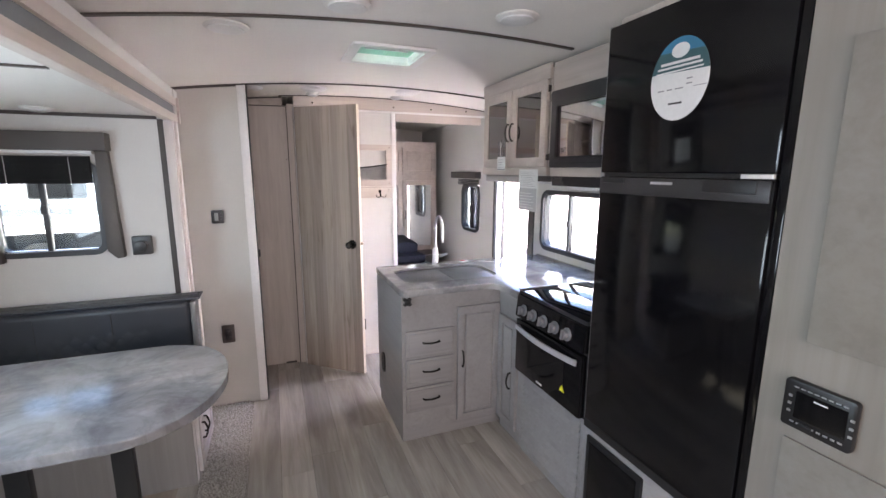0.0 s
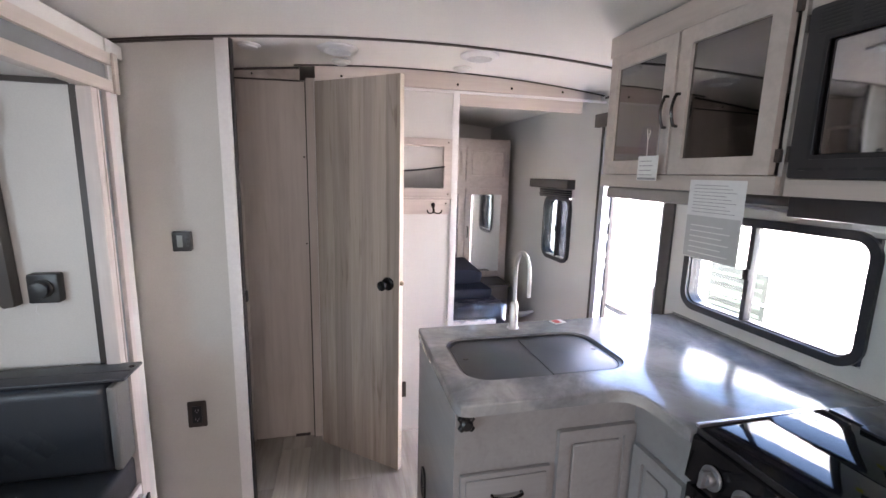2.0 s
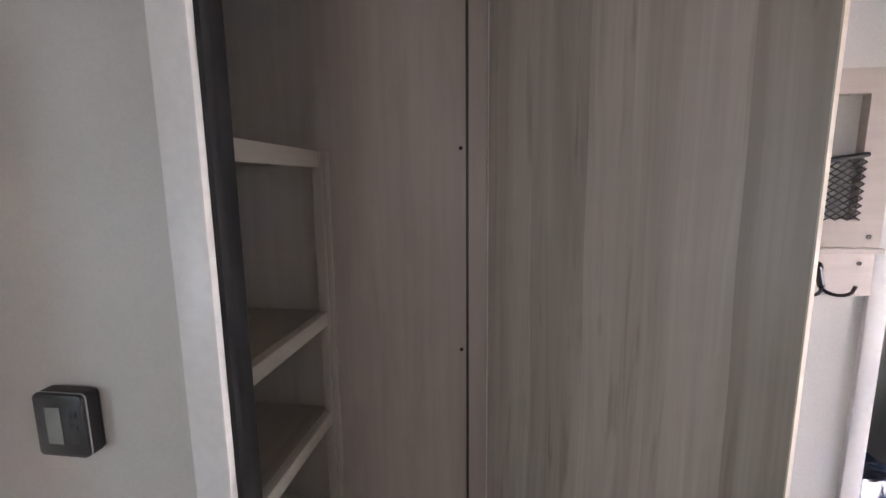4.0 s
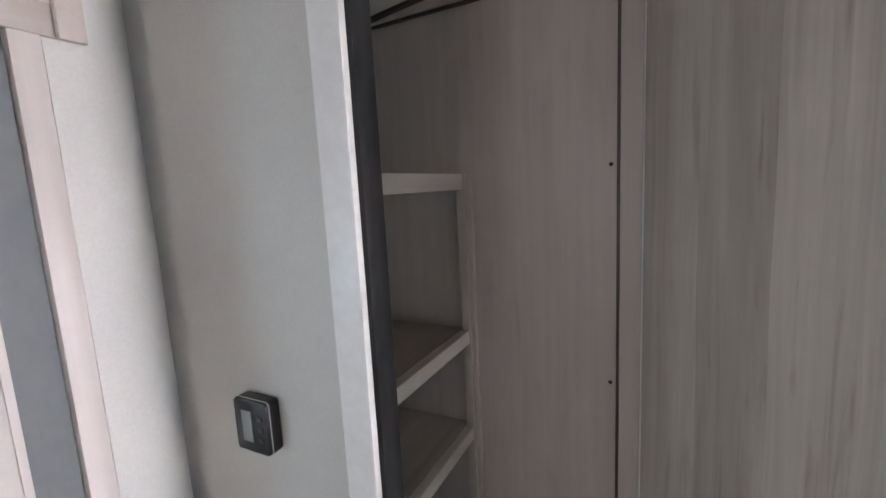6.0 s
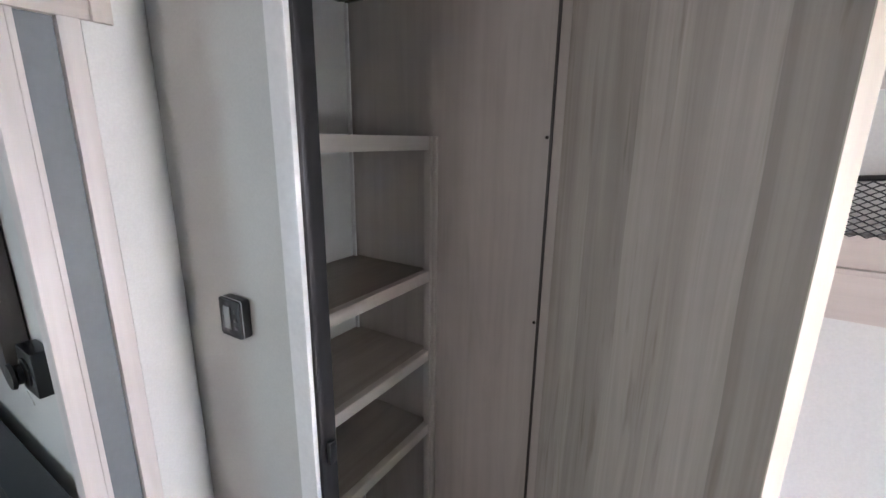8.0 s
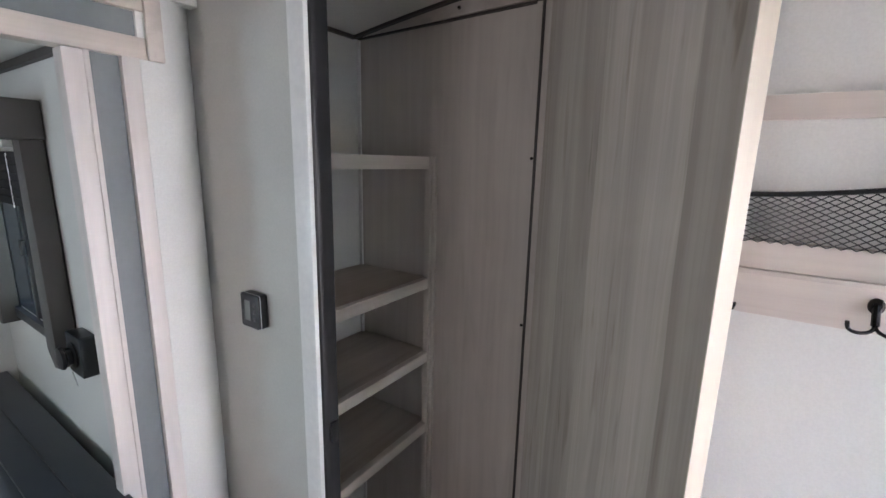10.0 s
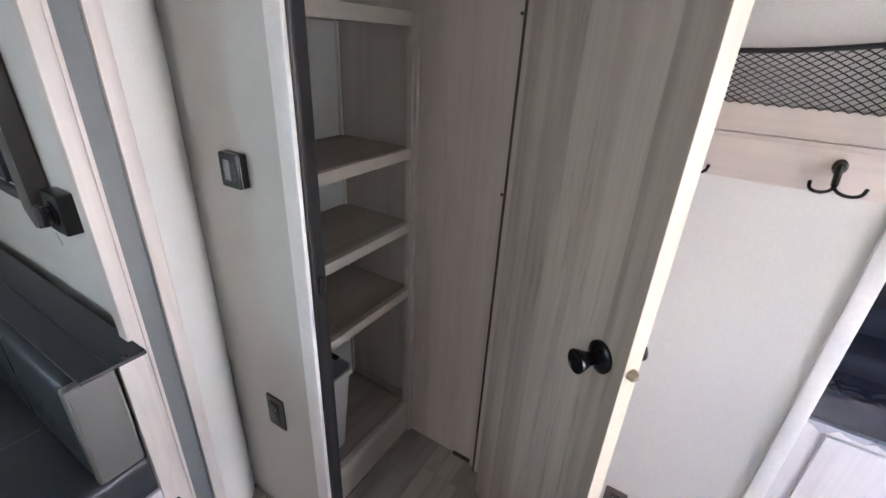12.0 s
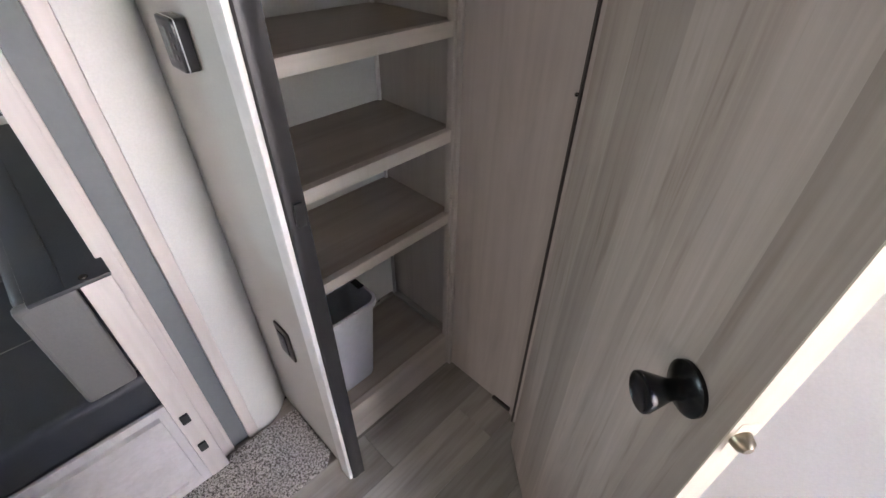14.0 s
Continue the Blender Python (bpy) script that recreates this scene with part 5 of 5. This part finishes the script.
def bench(y_back, s, name_label):
    """A bench whose back stands at y_back; s is the way it faces along y."""
    t = thing("dinette_bench", Matrix(((1, 0, 0, 0), (0, s, 0, y_back), (0, 0, 1, 0), (0, 0, 0, 1))), name_label, "bench", "dinette benches")
    XB = -0.545
    part("base", solid(((XS + 0.002, 0.0, 0.0), (XB - 0.001, 0.475, 0.385))), CAB, t)
    part("arm_panel", solid(((XB - 0.014, -0.004, 0.0), (XB + 0.012, 0.048, 0.820)), bev=0.003), WOODPL, t, "pale wood end post")
    part("end_panel", solid(((XB, 0.0485, 0.0), (XB + 0.010, 0.475, 0.40)), bev=0.002), CABL, t)
    for ya, yb, hy in ((0.070, 0.360, 0.335), (0.375, 0.465, 0.395)):
        bm = bmesh.new()
        ring(bm, rrect(ya, 0.055, yb, 0.375, 0.003, 1), rrect(ya + 0.03, 0.085, yb - 0.03, 0.345, 0.003, 1), 0.0, 0.016)
        d = part("door", bm, CABL, t)
        d.matrix_basis = west(XB + 0.0102, 0, 0)
        bm = bmesh.new()
        box(bm, (ya + 0.0305, 0.0855, 0.0), (yb - 0.0305, 0.3445, 0.008))
        part("panel", bm, CABL, d)
        h = part("handle", pull(0.08), KNOBM, d, "dark bronze arched handle")
        h.matrix_basis = pose(hy, 0.23, 0.016, 0, 0, 90)
    for z in (0.323, 0.182):
        part("hinge", solid(((XB + 0.0125, 0.016, z - 0.017), (XB + 0.021, 0.038, z + 0.017)), bev=0.004), BLACKP, t)
    bm = bmesh.new()
    box(bm, (XS + 0.005, 0.02, 0.3855), (XB - 0.004, 0.50, 0.512), 0.026, 4)
    part("seat", bm, LEATHER, t, "dark grey seat cushion")
    for x in (-0.86, -1.18):
        bm = bmesh.new()
        tube(bm, [(x, 0.16, 0.5125), (x, 0.47, 0.5125)], 0.0016, 5)
        part("seam", bm, LEATHERG, t)
    bm = bmesh.new()
    box(bm, (XS + 0.005, 0.012, 0.513), (XB - 0.017, 0.150, 0.815), 0.030, 5)
    b = part("backrest", bm, LEATHER, t, "dark grey back cushion with quilted band")
    bm = bmesh.new()
    box(bm, (XB - 0.0165, 0.054, 0.525), (XB + 0.010, 0.152, 0.810), 0.0125, 4)
    part("end_cap", bm, LEATHERG, b, "mid grey end panel")
    bm = bmesh.new()
    loop = [(XB + 0.0085, y, z) for y, z in rrect(0.062, 0.533, 0.144, 0.802, 0.014, 4)]
    tube(bm, loop + loop[:1], 0.0018, 5)
    part("piping", bm, LEATHERP, b, "grey piping")
    bm = bmesh.new()
    box(bm, (XS + 0.005, -0.006, 0.8155), (XB + 0.028, 0.125, 0.826), 0.004, 2)
    part("flap", bm, LEATHER, b)
    bm = bmesh.new()
    tube(bm, [(XS + 0.02, 0.066, 0.8262), (XB + 0.02, 0.066, 0.8262)], 0.0014, 5)
    part("seam", bm, BLACKP, b)
    bm = bmesh.new()
    lathe(bm, [(0.008, 0), (0.007, 0.003)], (XB + 0.012, 0.035, 0.826), 12)
    part("snap", bm, KNOBM, b)
    bm = bmesh.new()
    v = [bm.verts.new(q) for q in ((0, 0, -0.034), (0.034, 0, 0), (0, 0, 0.034), (-0.034, 0, 0))]
    w2 = [bm.verts.new(q) for q in ((0, 0.0022, -0.024), (0.024, 0.0022, 0), (0, 0.0022, 0.024), (-0.024, 0.0022, 0))]
    for k in range(4):
        bm.faces.new((v[k], v[(k + 1) % 4], w2[(k + 1) % 4], w2[k]))
    bm.faces.new(w2)
    bm.faces.new(v[::-1])
    bmesh.ops.recalc_face_normals(bm, faces=bm.faces[:])
    first = part("quilt_diamond", bm, LEATHER, b)
    for row in range(3):
        for c in range(10):
            q = first if row == c == 0 else new("quilt_diamond", first.data)
            q.parent = b
            q.matrix_basis = Matrix.Translation((XS + 0.12 + 0.070 * c + 0.035 * (row % 2), 0.1496, 0.590 + 0.035 * row))
    for x in (-0.9, -1.2):
        bm = bmesh.new()
        tube(bm, [(x, 0.1505, 0.54), (x, 0.1505, 0.79)], 0.002, 5)
        part("seam", bm, BLACKP, b)
    return t


bench(2.741, -1, "dark grey dinette bench along the end wall under the window")
bench(0.345, 1, "dark grey dinette bench facing the table")

# carpet runner beside the bench
t = thing("carpet_runner", Matrix.Translation((0, 0, 0)), "looped grey carpet strip along the dinette", "carpet")
bm = bmesh.new()
prism(bm, [(-0.532, 0.35), (-0.345, 0.35), (-0.325, 2.955), (-0.35, 2.984), (-0.566, 2.984), (-0.566, 2.75), (-0.532, 2.745)], 0.0005, 0.013, 0.004)
part("runner", bm, RUG, t)
bm = bmesh.new()
tube(bm, [(-0.346, 0.36, 0.010), (-0.326, 2.95, 0.010), (-0.352, 2.982, 0.010), (-0.56, 2.982, 0.010)], 0.006, 6)
part("binding", bm, RUG, t)
bm = bmesh.new()
prism(bm, [(-0.530, 0.36), (-0.43, 0.36), (-0.415, 2.80), (-0.425, 2.85), (-0.46, 2.885), (-0.562, 2.89), (-0.562, 2.755), (-0.530, 2.75)], 0.0135, 0.024, 0.006)
part("upper_flap", bm, RUG, t)

# ---- bedroom ----
t = thing("wardrobe", north(0.775, 4.70, 0), "pale wood bedroom wardrobe with a mirror door", "wardrobe")
part("body", solid(((0, 0.0, -0.5), (0.80, 1.78, 0))), WOODP, t)
panel_front(t, 0.03, 1.43, 0.40, 1.72, 0.001, "door", WOODP, None, None, 0.035)
panel_front(t, 0.41, 1.43, 0.78, 1.72, 0.001, "door", WOODP, None, None, 0.035)
d = panel_front(t, 0.41, 0.60, 0.78, 1.37, 0.001, "door", WOODP, (0.43, 1.0, True), MIRROR, 0.05)
d = panel_front(t, 0.03, 0.60, 0.40, 1.37, 0.001, "door", WOODP, None, MIRROR, 0.05)
t = thing("bed", Matrix.Translation((0.775, 3.86, 0)), "bed with a wrapped mattress on a white drawer base", "bed")
part("base", solid(((0.0, 0.0, 0.0), (0.42, 0.83, 0.50))), CABL, t)
panel = part("drawer", solid(((0.19, -0.016, 0.10), (0.40, -0.0005, 0.47)), bev=0.005), CABL, t)
h = part("handle", pull(0.07), KNOBM, panel)
h.matrix_basis = Matrix.Translation((0.30, -0.016, 0.20)) @ north(0, 0, 0)
bm = bmesh.new()
box(bm, (0.0, 0.0, 0.501), (0.47, 0.83, 0.60), 0.03, 3)
box(bm, (0.425, 0.02, 0.36), (0.50, 0.50, 0.595), 0.03, 3)
part("mattress", bm, NAVY, t, "dark navy mattress")
bm = bmesh.new()
nx, ny = 26, 20
g = {}
for i in range(nx + 1):
    for j in range(ny + 1):
        u, v = i / nx, j / ny
        x, y = -0.0 + 0.53 * u, -0.035 + 0.13 * v
        z = 0.612 + 0.022 * noise.noise((x * 22, y * 22, 1)) + 0.016 * noise.noise((x * 40, y * 40, 2))
        if v < 0.25:
            z -= (0.25 - v) * 0.42
        if u > 0.94:
            z -= (u - 0.94) * 1.6
        g[i, j] = bm.verts.new((x, y, z))
for i in range(nx):
    for j in range(ny):
        bm.faces.new((g[i, j], g[i + 1, j], g[i + 1, j + 1], g[i, j + 1]))
bmesh.ops.solidify(bm, geom=bm.faces[:], thickness=0.002)
part("plastic_wrap", bm, FILMW, t, "crumpled clear plastic wrap")
bm = bmesh.new()
box(bm, (0.0, 0.30, 0.601), (0.42, 0.80, 0.79), 0.08, 4)
box(bm, (0.02, 0.14, 0.601), (0.44, 0.36, 0.68), 0.035, 4)
for v in bm.verts:
    v.co.z += max(0, v.co.z - 0.61) * 0.35 * noise.noise(v.co * 9)
    v.co.x += 0.012 * noise.noise(v.co * 14)
single("bedding", bm, NAVY, "dark navy bedding heaped on the mattress", "bedding", Matrix.Translation((0.775, 3.86, 0)))
t = thing("nightstand", Matrix.Translation((1.25, 4.20, 0)), "brown wooden bedside shelf beside the bed, darkened for shade", "nightstand")
part("body", solid(((0.03, 0.20, 0), (0.24, 0.498, 0.58))), WOODDK, t)
part("top", solid(((0.0, 0.18, 0.581), (0.26, 0.498, 0.60)), bev=0.002), WOODDK, t)
t = thing("tag_card", pose(1.22, 3.90, 0.36, 0, 25, 0), "white care label on the mattress wrap", "tag")
part("card", solid(((0, -0.03, 0), (0.06, 0.03, 0.002))), PAPER, t)
t = thing("brochure", pose(1.04, 2.735, 0.8815, 0, 0, 15) @ Matrix.Diagonal((0.7, 0.7, 1, 1)), "small red and white brochure on the worktop", "brochure")
part("sheet", solid(((-0.04, -0.03, 0), (0.04, 0.03, 0.003))), PAPER, t)
part("picture", solid(((-0.035, -0.025, 0.0032), (0.01, 0.025, 0.0038))), RED, t)

# ---- outside ----
g = shell("ground", solid(((-400, -400, -0.95), (400, 400, -0.75))), GRAVEL)


def trailer(m, length, label, stripe, windows, axle=0.52):
    """A travel trailer; its near side is local y = 0, facing -y; x along it."""
    t = thing("travel_trailer", m, label, "trailer", "parked travel trailers")
    bm = bmesh.new()
    prism(bm, rrect(0, 0.86, length, 3.05, 0.22, 5), -2.4, 0)
    bmesh.ops.transform(bm, matrix=Matrix(((1, 0, 0, 0), (0, 0, -1, 0), (0, 1, 0, 0), (0, 0, 0, 1))), verts=bm.verts)
    bmesh.ops.recalc_face_normals(bm, faces=bm.faces[:])
    part("body", bm, RVWHITE, t)
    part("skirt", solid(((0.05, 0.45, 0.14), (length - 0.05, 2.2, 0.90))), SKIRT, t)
    part("rail", solid(((0.02, -0.02, 1.06), (length - 0.02, -0.001, 1.095)), ((0.3, -0.03, 2.60), (length - 0.3, -0.001, 2.66)), ((0.3, -0.02, 2.86), (length - 0.3, -0.001, 2.90)), bev=0.004), ALU, t)
    if stripe:
        part("stripe", solid(((0.1, -0.004, 1.25), (length - 0.1, -0.001, 1.40)), ((0.1, -0.004, 1.46), (length - 0.1, -0.001, 1.50))), stripe, t)
    for x, z, ww, hh in windows:
        bm = bmesh.new()
        ring(bm, rrect(-ww / 2, -hh / 2, ww / 2, hh / 2, 0.06, 4), rrect(-ww / 2 + 0.03, -hh / 2 + 0.03, ww / 2 - 0.03, hh / 2 - 0.03, 0.04, 4), 0.001, 0.02)
        wdw = part("window", bm, BLACKP, t)
        wdw.matrix_basis = north(x, 0, z)
        part("pane", solid(((-ww / 2 + 0.028, -hh / 2 + 0.028, 0.002), (ww / 2 - 0.028, hh / 2 - 0.028, 0.010))), BLACKG, wdw)
    for x in (length * axle, length * axle + 0.85):
        bm = bmesh.new()
        lathe(bm, [(0.20, 0), (0.33, 0.02), (0.34, 0.10), (0.33, 0.18), (0.20, 0.20)], (0, 0, 0), 28)
        wh = part("wheel", bm, TYRE, t)
        wh.matrix_basis = Matrix.Translation((x, 0.26, 0.34)) @ north(0, 0, 0)
        bm = bmesh.new()
        lathe(bm, [(0.18, 0.201), (0.15, 0.19), (0.05, 0.195)], (0, 0, 0), 20)
        part("rim", bm, ALU, wh)
    return t


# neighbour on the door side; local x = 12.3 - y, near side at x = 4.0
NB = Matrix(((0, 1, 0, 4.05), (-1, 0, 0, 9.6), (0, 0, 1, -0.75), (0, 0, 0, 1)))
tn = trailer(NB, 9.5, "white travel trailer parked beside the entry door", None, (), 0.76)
lv = part("air_louvre", solid(((4.67, -0.012, 0.90), (5.32, -0.001, 1.37)), bev=0.004), VENTG, tn)
for k in range(5):
    part("slat", solid(((4.71, -0.020, 0.935 + 0.085 * k), (5.28, -0.0125, 0.965 + 0.085 * k))), VENTS, lv)
for x in (4.35, 4.44):
    bm = bmesh.new()
    lathe(bm, [(0.018, 0), (0.016, 0.01)], (0, 0, 0), 12)
    ob = part("fitting", bm, BLACKP, tn)
    ob.matrix_basis = Matrix.Translation((x, -0.001, 1.30)) @ north(0, 0, 0)
lv = part("air_louvre", solid(((6.85, -0.012, 1.60), (7.35, -0.001, 2.0)), bev=0.004), VENTG, tn)
for k in range(5):
    part("slat", solid(((6.88, -0.020, 1.635 + 0.068 * k), (7.32, -0.0125, 1.665 + 0.068 * k))), VENTS, lv)

trailer(Matrix.Translation((-9.0, 11.5, -0.75)) @ pose(0, 0, 0, 0, 0, 4), 6.3, "white travel trailer with a grey stripe in the far row", RVGREY, ((1.2, 1.9, 0.8, 0.6), (4.6, 1.9, 1.0, 0.6)))
trailer(Matrix.Translation((-2.4, 12.0, -0.75)) @ pose(0, 0, 0, 0, 0, -3), 6.0, "white travel trailer with a blue stripe in the far row", RVBLUE, ((1.4, 1.9, 1.0, 0.6), (3.6, 1.9, 0.7, 0.6)))
t = thing("grab_rail", east(2.0, 2.60, 0), "curved white outdoor grab rail beside the kitchen window", "grab rail")
bm = bmesh.new()
tube(bm, [(0.0, -0.7, 0), (0.0, 0.85, 0), (0.01, 0.93, 0), (0.05, 0.97, 0), (0.14, 0.98, 0), (0.19, 0.95, 0), (0.21, 0.88, 0), (0.21, -0.7, 0)], 0.014, 10)
part("tube", bm, WHITEP, t)

# ---- floor planks ----
rnd = random.Random(4)
PW, PL = 0.152, 1.22
shared = {}
for i in range(16):
    x0 = XW + 0.002 + i * PW
    x1 = min(x0 + PW - 0.0012, XE)
    if x1 - x0 < 0.01:
        continue
    y = YR - rnd.random() * PL
    while y < 5.4:
        ya, yb = max(y, YR), min(y + PL - 0.0012, 5.4)
        key = (round(x1 - x0, 4), round(yb - ya, 4))
        if yb - ya > 0.05:
            if key not in shared:
                bm = bmesh.new()
                box(bm, (0, 0, -0.004), (x1 - x0, yb - ya, 0))
                me = bpy.data.meshes.new("plank")
                bm.to_mesh(me)
                bm.free()
                me.materials.append(PLANK)
                shared[key] = me
            ob = new("plank", shared[key])
            ob.location = (x0, ya, 0)
            ob.parent = floor
        y += PL
